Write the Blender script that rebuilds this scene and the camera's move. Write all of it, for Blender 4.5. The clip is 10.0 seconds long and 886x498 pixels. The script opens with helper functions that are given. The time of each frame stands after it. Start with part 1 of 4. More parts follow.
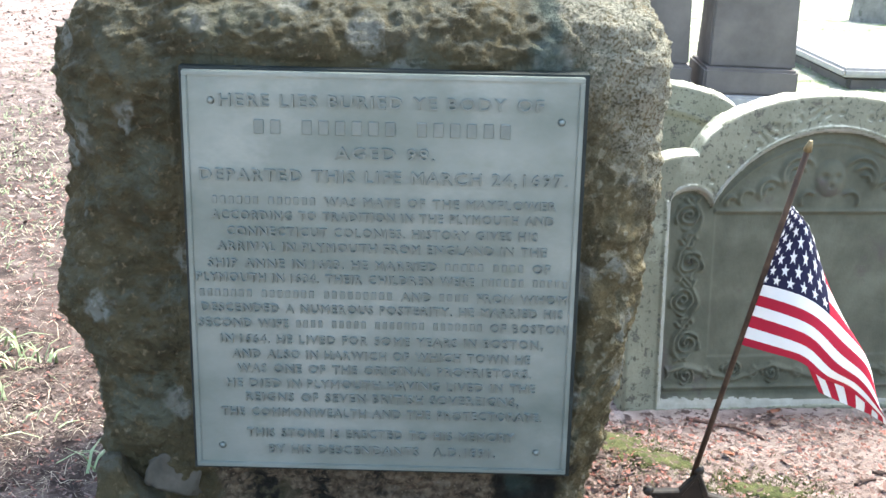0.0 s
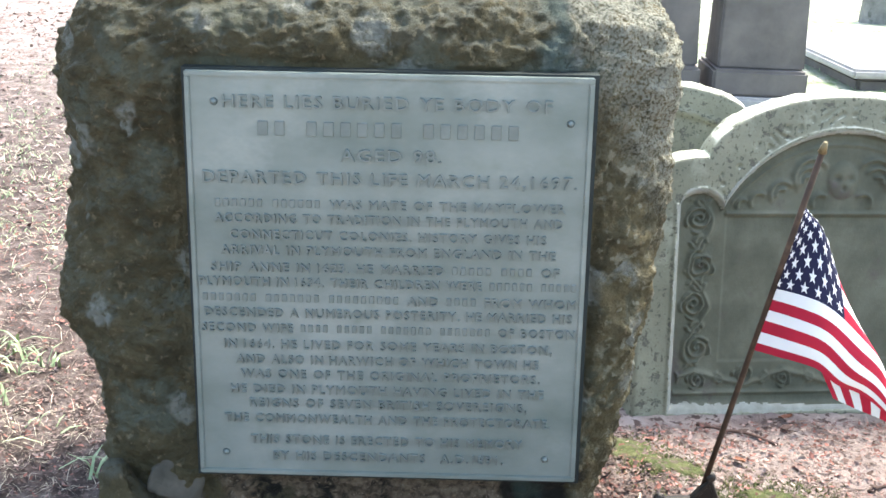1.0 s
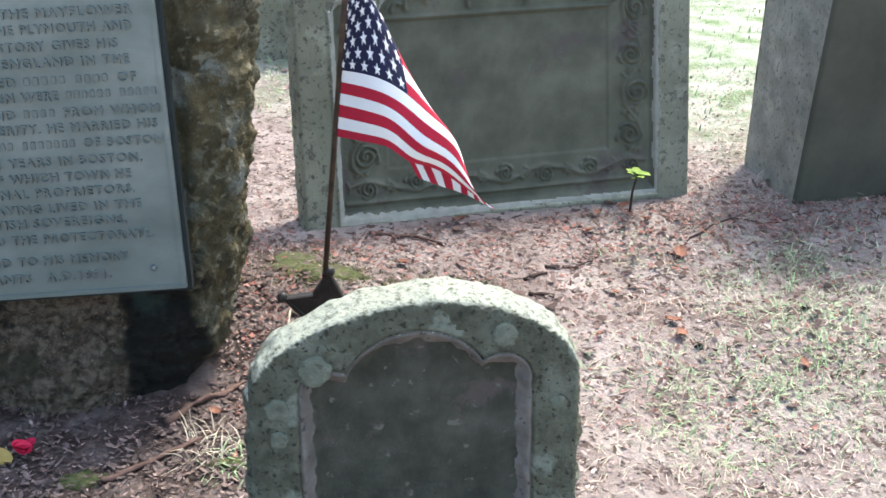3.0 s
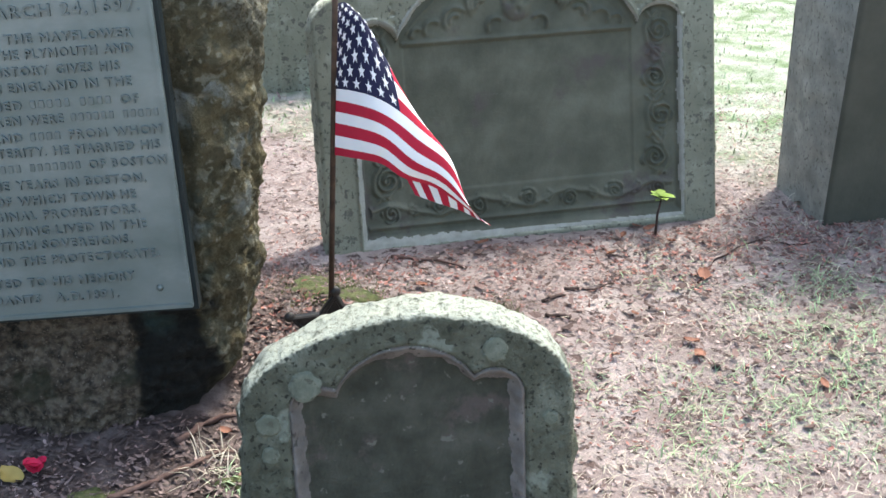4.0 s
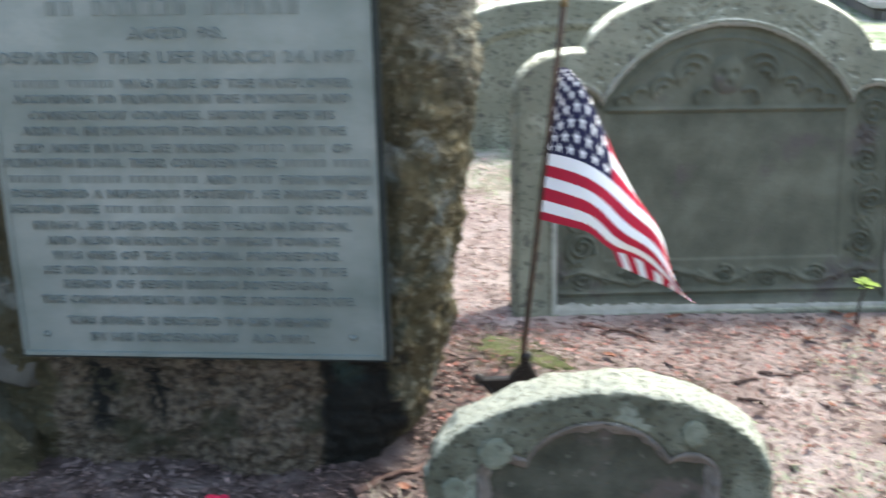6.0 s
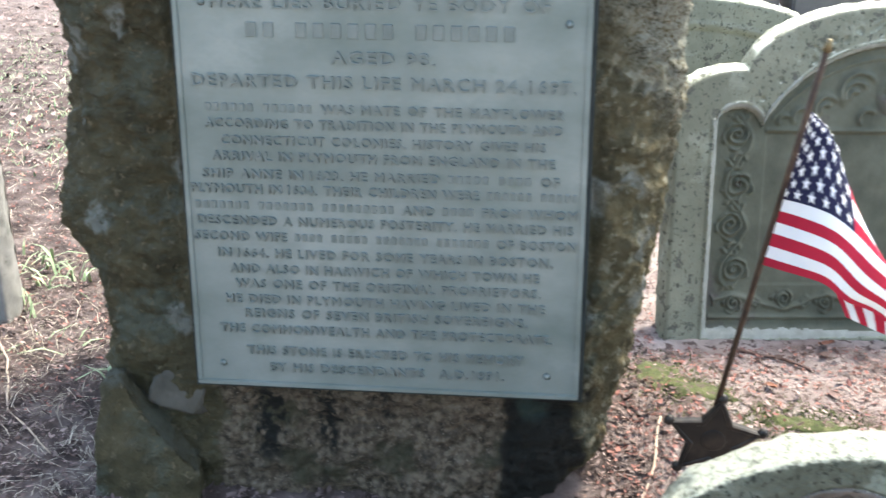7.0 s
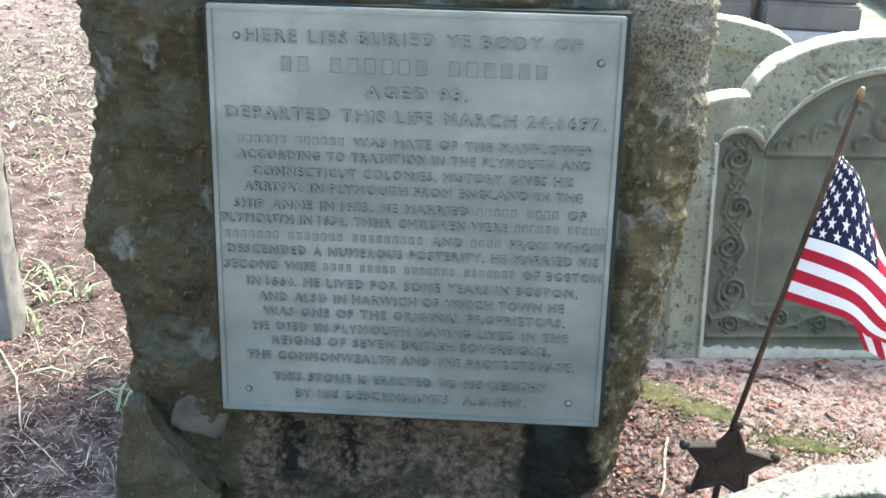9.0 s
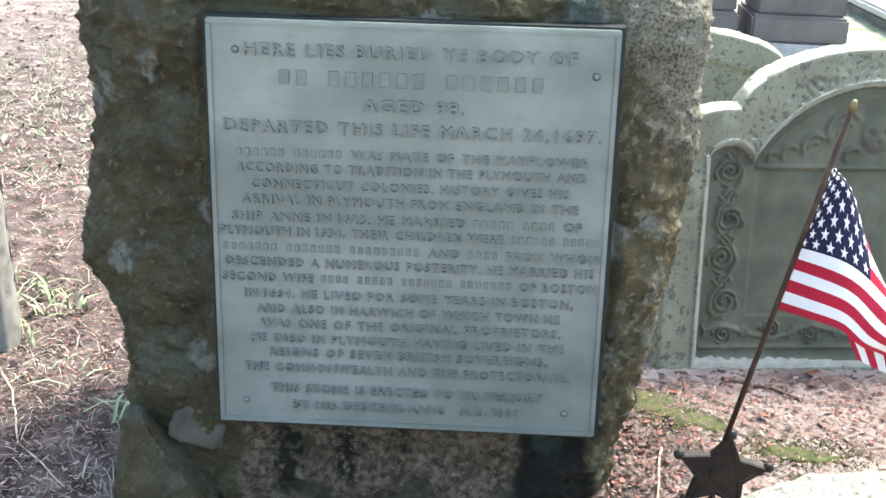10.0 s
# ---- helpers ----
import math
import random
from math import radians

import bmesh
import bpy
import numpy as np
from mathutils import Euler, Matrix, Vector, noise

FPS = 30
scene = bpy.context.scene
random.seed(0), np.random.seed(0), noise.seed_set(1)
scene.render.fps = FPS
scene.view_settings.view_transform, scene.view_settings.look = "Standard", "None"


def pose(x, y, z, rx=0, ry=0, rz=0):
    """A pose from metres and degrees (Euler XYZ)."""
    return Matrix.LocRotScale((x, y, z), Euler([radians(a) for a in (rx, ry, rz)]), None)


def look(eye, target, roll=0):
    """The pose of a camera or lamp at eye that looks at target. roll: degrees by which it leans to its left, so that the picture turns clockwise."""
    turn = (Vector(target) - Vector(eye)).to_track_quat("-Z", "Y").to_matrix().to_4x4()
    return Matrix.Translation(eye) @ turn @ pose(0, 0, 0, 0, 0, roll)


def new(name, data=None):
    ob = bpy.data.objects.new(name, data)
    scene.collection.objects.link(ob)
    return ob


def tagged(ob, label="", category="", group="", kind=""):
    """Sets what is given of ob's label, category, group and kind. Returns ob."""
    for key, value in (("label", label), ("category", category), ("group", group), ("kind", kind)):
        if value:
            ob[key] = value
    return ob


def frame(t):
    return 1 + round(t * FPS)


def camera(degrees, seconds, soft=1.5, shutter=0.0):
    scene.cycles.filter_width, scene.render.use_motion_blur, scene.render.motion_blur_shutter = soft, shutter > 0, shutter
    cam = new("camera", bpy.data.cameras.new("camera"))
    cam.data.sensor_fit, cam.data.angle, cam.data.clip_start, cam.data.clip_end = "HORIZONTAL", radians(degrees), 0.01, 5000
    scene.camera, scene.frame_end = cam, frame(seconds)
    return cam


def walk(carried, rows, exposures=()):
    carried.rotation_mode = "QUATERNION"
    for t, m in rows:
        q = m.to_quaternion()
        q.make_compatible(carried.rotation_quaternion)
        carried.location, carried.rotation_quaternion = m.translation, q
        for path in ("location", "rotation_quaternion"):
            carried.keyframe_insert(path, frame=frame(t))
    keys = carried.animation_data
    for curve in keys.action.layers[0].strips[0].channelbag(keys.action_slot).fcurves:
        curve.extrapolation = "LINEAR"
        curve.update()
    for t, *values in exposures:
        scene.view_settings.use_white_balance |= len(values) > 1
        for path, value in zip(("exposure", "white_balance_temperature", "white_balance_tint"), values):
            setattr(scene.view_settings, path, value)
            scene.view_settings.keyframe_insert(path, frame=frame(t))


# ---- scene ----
cam = camera(37.0, 10.0, shutter=0.5)
PATH = [
    (0, (0.1, -1.974, 1.232), (0.094, -0.072, 0.612), 2.8),
    (0.5, (0.103, -1.96, 1.228), (0.09, -0.058, 0.609), 2.8),
    (1, (0.1, -1.94, 1.223), (0.083, -0.038, 0.606), 2.7),
    (1.5, (0.104, -1.918, 1.218), (0.139, -0.027, 0.568), 2.5),
    (1.8, (0.140, -1.938, 1.205), (0.272, -0.065, 0.505), 1.8),
    (2, (0.22, -1.963, 1.206), (0.397, -0.116, 0.457), 1.3),
    (2.5, (0.399, -1.965, 1.165), (0.625, -0.151, 0.354), 0.7),
    (4, (0.645, -2.0, 1.092), (0.72, -0.145, 0.348), -1.7),
    (4.5, (0.656, -1.987, 1.088), (0.722, -0.125, 0.362), -1.6),
    (5, (0.665, -1.978, 1.093), (0.721, -0.109, 0.382), -0.6),
    (5.5, (0.663, -1.972, 1.088), (0.624, -0.093, 0.406), -0.2),
    (6, (0.592, -1.967, 1.095), (0.417, -0.088, 0.434), 0.2),
    (6.2, (0.554, -1.964, 1.102), (0.331, -0.089, 0.444), 0.3),
    (7.3, (0.169, -1.855, 1.181), (0.04, 0.004, 0.456), 2.7),
    (7.5, (0.138, -1.853, 1.183), (0.034, 0.008, 0.46), 3.0),
    (8, (0.128, -1.843, 1.199), (0.033, 0.016, 0.465), 2.9),
    (8.5, (0.144, -1.873, 1.204), (0.042, -0.009, 0.486), 2.8),
    (9, (0.136, -1.9, 1.232), (0.051, -0.037, 0.509), 3.0),
    (9.5, (0.139, -1.917, 1.226), (0.058, -0.047, 0.522), 2.9),
    (10, (0.122, -1.917, 1.237), (0.055, -0.047, 0.532), 3.1),
]
walk(cam, [(t, look(eye, aim, roll)) for t, eye, aim, roll in PATH], [
    (0, 2.4, 6850, 4), (1.5, 2.35, 6850, 4), (2.0, 2.2, 6750, 4), (2.5, 1.98, 6600, 4), (4, 1.76, 6550, 4),
    (5.5, 1.76, 6550, 4), (6.2, 1.98, 6700, 4), (7.3, 2.35, 6850, 4), (10, 2.4, 6850, 4)])

# ---------- world and light ----------
SUN_ELEV, SUN_AZ = 62.0, 44.0      # degrees; azimuth from +y towards +x
world = bpy.data.worlds.new("sky")
scene.world = world
world.use_nodes = True
wn = world.node_tree.nodes
sky = wn.new("ShaderNodeTexSky")
sky.sky_type, sky.sun_disc = "NISHITA", False
sky.sun_elevation, sky.sun_rotation = radians(SUN_ELEV), radians(SUN_AZ)
sky.dust_density, sky.air_density = 3.0, 1.0
world.node_tree.links.new(sky.outputs[0], wn["Background"].inputs[0])
wn["Background"].inputs[1].default_value = 0.15

sun = new("sun", bpy.data.lights.new("sun", "SUN"))
sun.data.energy, sun.data.angle, sun.data.color = 1.7, radians(12), (1.0, 0.95, 0.87)
_el, _az = radians(SUN_ELEV), radians(SUN_AZ)
_dir = Vector((math.cos(_el) * math.sin(_az), math.cos(_el) * math.cos(_az), math.sin(_el)))
sun.matrix_world = look(_dir * 20, (0, 0, 0))


# ---------- materials ----------
def material(name, stops, scale=6.0, detail=8.0, rough=0.9, bump=0.3, bump_scale=60.0, bump_dist=0.004,
             blotch=None, blotch_scale=3.0, blotch_cut=(0.55, 0.68), tops=None, tops_cut=(0.55, 0.8), tops_scale=26.0,
             fine=None, fine_scale=120.0, fine_cut=(0.6, 0.68), metallic=0.0, spec=0.3, island=0.0, translucent=0.0, stretch=None, tops_edge=(0.36, 0.58), rosettes=None, rosette_scale=14.0, rosette_share=0.45):
    m = bpy.data.materials.new(name)
    m.use_nodes = True
    nt = m.node_tree
    n, l = nt.nodes, nt.links
    bsdf = n["Principled BSDF"]
    bsdf.inputs["Roughness"].default_value = rough
    bsdf.inputs["Metallic"].default_value = metallic
    bsdf.inputs["Specular IOR Level"].default_value = spec
    co = n.new("ShaderNodeTexCoord").outputs["Object"]
    if stretch:
        mp = n.new("ShaderNodeMapping")
        mp.inputs["Scale"].default_value = stretch
        l.new(co, mp.inputs["Vector"])
        co = mp.outputs[0]

    def noise_node(sc, det=6.0, r=0.6):
        t = n.new("ShaderNodeTexNoise")
        t.inputs["Scale"].default_value, t.inputs["Detail"].default_value, t.inputs["Roughness"].default_value = sc, det, r
        l.new(co, t.inputs["Vector"])
        return t.outputs["Fac"]

    def ramp(src, pts):
        r = n.new("ShaderNodeValToRGB")
        el = r.color_ramp.elements
        while len(el) < len(pts):
            el.new(0.5)
        for e, (p, c) in zip(el, pts):
            e.position, e.color = p, (*c, 1)
        l.new(src, r.inputs[0])
        return r.outputs[0]

    def step(src, lo, hi):
        r = n.new("ShaderNodeMapRange")
        r.interpolation_type = "SMOOTHSTEP"
        r.inputs[1].default_value, r.inputs[2].default_value = lo, hi
        l.new(src, r.inputs[0])
        return r.outputs[0]

    def mixc(f, a, b):
        x = n.new("ShaderNodeMix")
        x.data_type = "RGBA"
        l.new(f, x.inputs[0])
        l.new(a, x.inputs[6])
        if isinstance(b, tuple):
            x.inputs[7].default_value = (*b, 1)
        else:
            l.new(b, x.inputs[7])
        return x.outputs[2]

    def mul(a, b):
        x = n.new("ShaderNodeMath")
        x.operation = "MULTIPLY"
        l.new(a, x.inputs[0])
        l.new(b, x.inputs[1])
        return x.outputs[0]

    span = len(stops) - 1
    col = ramp(noise_node(scale, detail), [(0.3 + 0.4 * i / max(span, 1), c) for i, c in enumerate(stops)])
    if blotch:
        col = mixc(step(noise_node(blotch_scale, 5.0, 0.65), *blotch_cut), col, blotch)
    if fine:
        col = mixc(step(noise_node(fine_scale, 3.0), *fine_cut), col, fine)
    if rosettes:
        warp = n.new("ShaderNodeTexNoise")
        warp.inputs["Scale"].default_value, warp.inputs["Detail"].default_value = rosette_scale * 2.2, 4.0
        l.new(co, warp.inputs["Vector"])
        add = n.new("ShaderNodeMix")
        add.data_type = "VECTOR"
        add.inputs[0].default_value = 0.035
        l.new(co, add.inputs[4])
        l.new(warp.outputs["Color"], add.inputs[5])
        vor = n.new("ShaderNodeTexVoronoi")
        vor.inputs["Scale"].default_value = rosette_scale
        l.new(add.outputs[1], vor.inputs["Vector"])
        pick = n.new("ShaderNodeSeparateXYZ")
        l.new(vor.outputs["Color"], pick.inputs[0])
        spot = mul(step(vor.outputs["Distance"], 0.42, 0.30), step(pick.outputs[0], 1 - rosette_share, 1.02 - rosette_share))
        col = mixc(mul(spot, step(noise_node(rosette_scale * 5, 4.0), 0.3, 0.55)), col, rosettes)
    # upward faces take the tops colour: lichen, with sunlit paleness put in
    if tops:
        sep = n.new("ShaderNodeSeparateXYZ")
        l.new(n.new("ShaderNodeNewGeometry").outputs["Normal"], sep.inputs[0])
        top_pale = mul(step(sep.outputs[2], *tops_cut), step(noise_node(tops_scale, 6.0, 0.7), *tops_edge))
        col = mixc(top_pale, col, tops)
    if island:
        g = n.new("ShaderNodeNewGeometry")
        hsv = n.new("ShaderNodeHueSaturation")
        r = n.new("ShaderNodeMapRange")
        r.inputs[3].default_value, r.inputs[4].default_value = 1 - island, 1 + island
        l.new(g.outputs["Random Per Island"], r.inputs[0])
        l.new(r.outputs[0], hsv.inputs["Value"])
        l.new(col, hsv.inputs["Color"])
        col = hsv.outputs[0]
    l.new(col, bsdf.inputs["Base Color"])
    if bump:
        b = n.new("ShaderNodeBump")
        b.inputs["Strength"].default_value, b.inputs["Distance"].default_value = bump, bump_dist
        l.new(noise_node(bump_scale, 8.0, 0.7), b.inputs["Height"])
        b2 = n.new("ShaderNodeBump")
        b2.inputs["Strength"].default_value, b2.inputs["Distance"].default_value = bump * 0.7, bump_dist * 0.3
        l.new(noise_node(bump_scale * 3.7, 4.0, 0.6), b2.inputs["Height"])
        l.new(b.outputs[0], b2.inputs["Normal"])
        l.new(b2.outputs[0], bsdf.inputs["Normal"])
    if translucent:
        bsdf.inputs["Transmission Weight"].default_value = 0.0
        bsdf.inputs["Subsurface Weight"].default_value = translucent
        bsdf.inputs["Subsurface Radius"].default_value = (0.01, 0.01, 0.006)
    return m


M_BOULDER = material("granite_with_lichen", [(0.045, 0.039, 0.02), (0.082, 0.07, 0.036), (0.122, 0.104, 0.058)], scale=17, bump=1.0,
                     bump_scale=46, bump_dist=0.022, blotch=(0.098, 0.103, 0.072), blotch_scale=10, blotch_cut=(0.5, 0.64),
                     fine=(0.165, 0.135, 0.082), fine_scale=70, fine_cut=(0.58, 0.70), tops=(0.10, 0.102, 0.078), tops_cut=(0.25, 0.9), tops_scale=60,
                     rosettes=(0.205, 0.212, 0.182), rosette_scale=11.5, rosette_share=0.55)


def boulder_stains(m):
    """The broken face and the black band and streaks below the tablet, with ragged borders."""
    n, l = m.node_tree.nodes, m.node_tree.links
    bsdf = n["Principled BSDF"]
    src = bsdf.inputs["Base Color"].links[0].from_socket
    co = n.new("ShaderNodeTexCoord").outputs["Object"]

    def math_node(op, a, b):
        x = n.new("ShaderNodeMath")
        x.operation = op
        for k, v in enumerate((a, b)):
            if isinstance(v, (int, float)):
                x.inputs[k].default_value = v
            else:
                l.new(v, x.inputs[k])
        return x.outputs[0]

    def noise_at(sc, det):
        t = n.new("ShaderNodeTexNoise")
        t.inputs["Scale"].default_value, t.inputs["Detail"].default_value = sc, det
        l.new(co, t.inputs["Vector"])
        return t

    def step(v, lo, hi):
        r = n.new("ShaderNodeMapRange")
        r.interpolation_type = "SMOOTHSTEP"
        r.inputs[1].default_value, r.inputs[2].default_value = lo, hi
        l.new(v, r.inputs[0])
        return r.outputs[0]

    warp = noise_at(14, 6)
    sep, wsep = n.new("ShaderNodeSeparateXYZ"), n.new("ShaderNodeSeparateXYZ")
    l.new(co, sep.inputs[0])
    l.new(warp.outputs["Color"], wsep.inputs[0])
    x = math_node("ADD", sep.outputs[0], math_node("MULTIPLY", math_node("SUBTRACT", wsep.outputs[0], 0.5), 0.10))
    z = math_node("ADD", sep.outputs[2], math_node("MULTIPLY", math_node("SUBTRACT", wsep.outputs[1], 0.5), 0.05))
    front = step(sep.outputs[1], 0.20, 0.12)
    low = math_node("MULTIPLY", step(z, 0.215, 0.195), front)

    ragged = n.new("ShaderNodeSeparateXYZ")
    l.new(noise_at(60, 5).outputs["Color"], ragged.inputs[0])
    xf = math_node("ADD", sep.outputs[0], math_node("MULTIPLY", math_node("SUBTRACT", ragged.outputs[0], 0.5), 0.07))

    def band(a, b, soft, v=None):
        v = v or x
        return math_node("MULTIPLY", step(v, a - soft, a + soft), step(v, b + soft, b - soft))

    def mix(f, a, col):
        k = n.new("ShaderNodeMix")
        k.data_type = "RGBA"
        l.new(f, k.inputs[0])
        l.new(a, k.inputs[6])
        if isinstance(col, tuple):
            k.inputs[7].default_value = (*col, 1)
        else:
            l.new(col, k.inputs[7])
        return k.outputs[2]

    ramp = n.new("ShaderNodeValToRGB")
    el = ramp.color_ramp.elements
    el.new(0.5)
    for e, (p, cc) in zip(el, ((0.34, (0.05, 0.04, 0.029)), (0.48, (0.125, 0.096, 0.068)), (0.64, (0.225, 0.18, 0.13)))):
        e.position, e.color = p, (*cc, 1)
    l.new(noise_at(75, 12).outputs[0], ramp.inputs[0])
    broken = mix(step(noise_at(210, 4).outputs[0], 0.6, 0.68), ramp.outputs[0], (0.27, 0.225, 0.17))
    broken = mix(math_node("MULTIPLY", step(noise_at(11, 6).outputs[0], 0.5, 0.62), 0.75), broken, (0.052, 0.052, 0.028))
    out = mix(math_node("MULTIPLY", low, band(-0.275, 0.20, 0.01)), src, broken)
    # crusty lichen, sunlit paleness painted in, on the right side and shoulder, browner moss below it
    wx = math_node("ADD", x, math_node("MULTIPLY", math_node("SUBTRACT", z, 0.8), 0.55))
    shoulder = math_node("MULTIPLY", step(wx, 0.27, 0.42), step(z, 0.45, 0.8))
    out = mix(math_node("MULTIPLY", step(x, 0.30, 0.36), step(noise_at(24, 7).outputs[0], 0.44, 0.56)), out, (0.12, 0.098, 0.05))
    out = mix(math_node("MULTIPLY", step(x, 0.28, 0.36), step(noise_at(48, 9).outputs[0], 0.56, 0.64)), out, (0.23, 0.215, 0.155))
    out = mix(math_node("MULTIPLY", shoulder, step(noise_at(210, 6).outputs[0], 0.34, 0.6)), out, (0.30, 0.293, 0.235))
    black_tone = (0.016, 0.016, 0.013)
    out = mix(math_node("MULTIPLY", low, band(0.195, 0.318, 0.008)), out, black_tone)
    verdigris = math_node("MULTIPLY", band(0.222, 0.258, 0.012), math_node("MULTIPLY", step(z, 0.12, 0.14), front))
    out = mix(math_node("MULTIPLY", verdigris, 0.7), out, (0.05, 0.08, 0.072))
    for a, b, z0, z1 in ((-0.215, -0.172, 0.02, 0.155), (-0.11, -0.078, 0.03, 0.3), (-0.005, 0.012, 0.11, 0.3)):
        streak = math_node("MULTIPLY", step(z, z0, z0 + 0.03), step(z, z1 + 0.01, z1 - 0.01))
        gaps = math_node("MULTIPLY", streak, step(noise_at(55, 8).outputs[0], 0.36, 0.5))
        out = mix(math_node("MULTIPLY", math_node("MULTIPLY", low, gaps), band(a, b, 0.01, xf)), out, black_tone)
    l.new(out, bsdf.inputs["Base Color"])


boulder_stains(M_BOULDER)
M_BRONZE = material("weathered_bronze", [(0.124, 0.162, 0.15), (0.19, 0.231, 0.22), (0.248, 0.29, 0.279)], scale=4.5, rough=0.4, metallic=0.4,
                    bump=0.3, bump_scale=60, bump_dist=0.0016, blotch=(0.315, 0.36, 0.35), blotch_scale=5.0, blotch_cut=(0.48, 0.74), spec=0.5,
                    fine=(0.135, 0.172, 0.152), fine_scale=10, fine_cut=(0.5, 0.85), stretch=(0.8, 1.0, 1.35))
# the near-white tops hold both lichen and painted sunlight
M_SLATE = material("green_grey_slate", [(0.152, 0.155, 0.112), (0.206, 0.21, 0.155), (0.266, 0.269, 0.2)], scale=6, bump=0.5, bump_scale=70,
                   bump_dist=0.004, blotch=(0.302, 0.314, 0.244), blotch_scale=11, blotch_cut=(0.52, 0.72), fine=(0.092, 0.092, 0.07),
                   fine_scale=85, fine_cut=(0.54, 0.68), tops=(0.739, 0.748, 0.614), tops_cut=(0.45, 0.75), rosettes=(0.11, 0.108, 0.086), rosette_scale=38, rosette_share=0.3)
M_GRAVE = material("grey_slate_with_lichen", [(0.07, 0.075, 0.05), (0.118, 0.124, 0.088), (0.17, 0.178, 0.132)], scale=26, bump=1.0, bump_scale=90,
                   bump_dist=0.010, blotch=(0.2, 0.216, 0.166), blotch_scale=11, blotch_cut=(0.48, 0.66), fine=(0.048, 0.05, 0.036),
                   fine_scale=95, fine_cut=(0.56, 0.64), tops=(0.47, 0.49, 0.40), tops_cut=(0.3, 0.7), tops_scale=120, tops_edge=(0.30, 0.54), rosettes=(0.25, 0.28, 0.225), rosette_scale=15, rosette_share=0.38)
M_LICHEN = material("pale_green_lichen", [(0.11, 0.124, 0.092), (0.15, 0.167, 0.126), (0.2, 0.218, 0.168)], scale=60, bump=0.9, bump_scale=120, bump_dist=0.005,
                    fine=(0.10, 0.108, 0.08), fine_scale=110, fine_cut=(0.56, 0.66))
M_PALE = material("pale_weathered_stone", [(0.13, 0.128, 0.12), (0.2, 0.195, 0.18), (0.27, 0.262, 0.245)], scale=12, bump=0.4, bump_scale=80,
                  blotch=(0.12, 0.122, 0.105), blotch_scale=14)
# one stone: its lit side and shaded front are painted as two slate colours
M_LEAN = material("lit_weathered_slate", [(0.16, 0.154, 0.13), (0.225, 0.218, 0.182), (0.30, 0.288, 0.24)], scale=16, fine=(0.13, 0.128, 0.105), fine_scale=90, fine_cut=(0.56, 0.66), bump=0.5, bump_scale=60, blotch=(0.15, 0.15, 0.13), blotch_scale=5)
M_LEAN_SHADED = material("shaded_weathered_slate", [(0.045, 0.046, 0.036), (0.065, 0.066, 0.05), (0.09, 0.088, 0.068)], scale=6, bump=0.4, bump_scale=60, bump_dist=0.003)
M_PANEL = material("dark_slate_panel", [(0.03, 0.032, 0.022), (0.058, 0.06, 0.044), (0.092, 0.092, 0.072)], scale=14, bump=0.8, bump_scale=80, bump_dist=0.005,
                   blotch=(0.088, 0.074, 0.064), blotch_scale=11, blotch_cut=(0.52, 0.64), fine=(0.13, 0.13, 0.105), fine_scale=45, fine_cut=(0.62, 0.7))
M_BEVEL = material("rubbed_slate_bevel", [(0.10, 0.092, 0.08), (0.15, 0.135, 0.12), (0.2, 0.185, 0.165)], scale=26, bump=0.8, bump_scale=80, bump_dist=0.004,
                   fine=(0.06, 0.056, 0.048), fine_scale=60, fine_cut=(0.6, 0.68))
M_CARVED = material("olive_slate_carving", [(0.072, 0.075, 0.054), (0.106, 0.109, 0.079), (0.148, 0.15, 0.112)], scale=9, blotch=(0.094, 0.082, 0.072), blotch_scale=7, bump=0.6, bump_scale=70, bump_dist=0.003)
M_REDLEAF = material("red_brown_leaf_bits", [(0.18, 0.074, 0.06), (0.28, 0.135, 0.11)], scale=3, rough=0.8, bump=0.3, bump_scale=80, island=0.5)
# tarnish darkened further to paint the shadow gap round the tablet
M_SHADOWGAP = material("shadow_gap_bronze", [(0.02, 0.026, 0.026), (0.035, 0.045, 0.045)], scale=20, rough=0.6, metallic=0.3, bump=0.3, bump_scale=90)
M_CRUST = material("pale_lichen_crust", [(0.24, 0.245, 0.21), (0.35, 0.355, 0.31)], scale=40, bump=0.6, bump_scale=120, bump_dist=0.003)
# browner litter with the shade round the boulder put into its colour
M_LITTER_DARK = material("brown_litter_shaded", [(0.07, 0.047, 0.042), (0.125, 0.09, 0.081), (0.2, 0.156, 0.145)], scale=3, rough=0.8, bump=0.3, bump_scale=80, island=0.6)
M_IRON = material("dark_bronze_casting", [(0.018, 0.018, 0.018), (0.03, 0.028, 0.026), (0.06, 0.05, 0.042)], scale=30, rough=0.42, metallic=0.5,
                  bump=0.3, bump_scale=200, bump_dist=0.001)
M_POLE = material("stained_dowel", [(0.022, 0.014, 0.01), (0.05, 0.03, 0.02), (0.085, 0.052, 0.033)], scale=40, rough=0.6, bump=0.2, bump_scale=150, bump_dist=0.001)
M_GOLD = material("dull_gilt_tip", [(0.14, 0.105, 0.055), (0.24, 0.19, 0.10)], scale=60, rough=0.4, metallic=0.4, bump=0)
M_RED = material("red_cloth", [(0.36, 0.01, 0.032), (0.46, 0.016, 0.045)], scale=12, rough=0.8, bump=0.2, bump_scale=500, bump_dist=0.0005, translucent=0.25)
M_WHITE = material("white_cloth", [(0.72, 0.72, 0.72), (0.82, 0.81, 0.8)], scale=12, rough=0.8, bump=0.2, bump_scale=500, bump_dist=0.0005, translucent=0.25)
M_BLUE = material("navy_cloth", [(0.009, 0.01, 0.034), (0.015, 0.016, 0.052)], scale=12, rough=0.8, bump=0.2, bump_scale=500, bump_dist=0.0005)
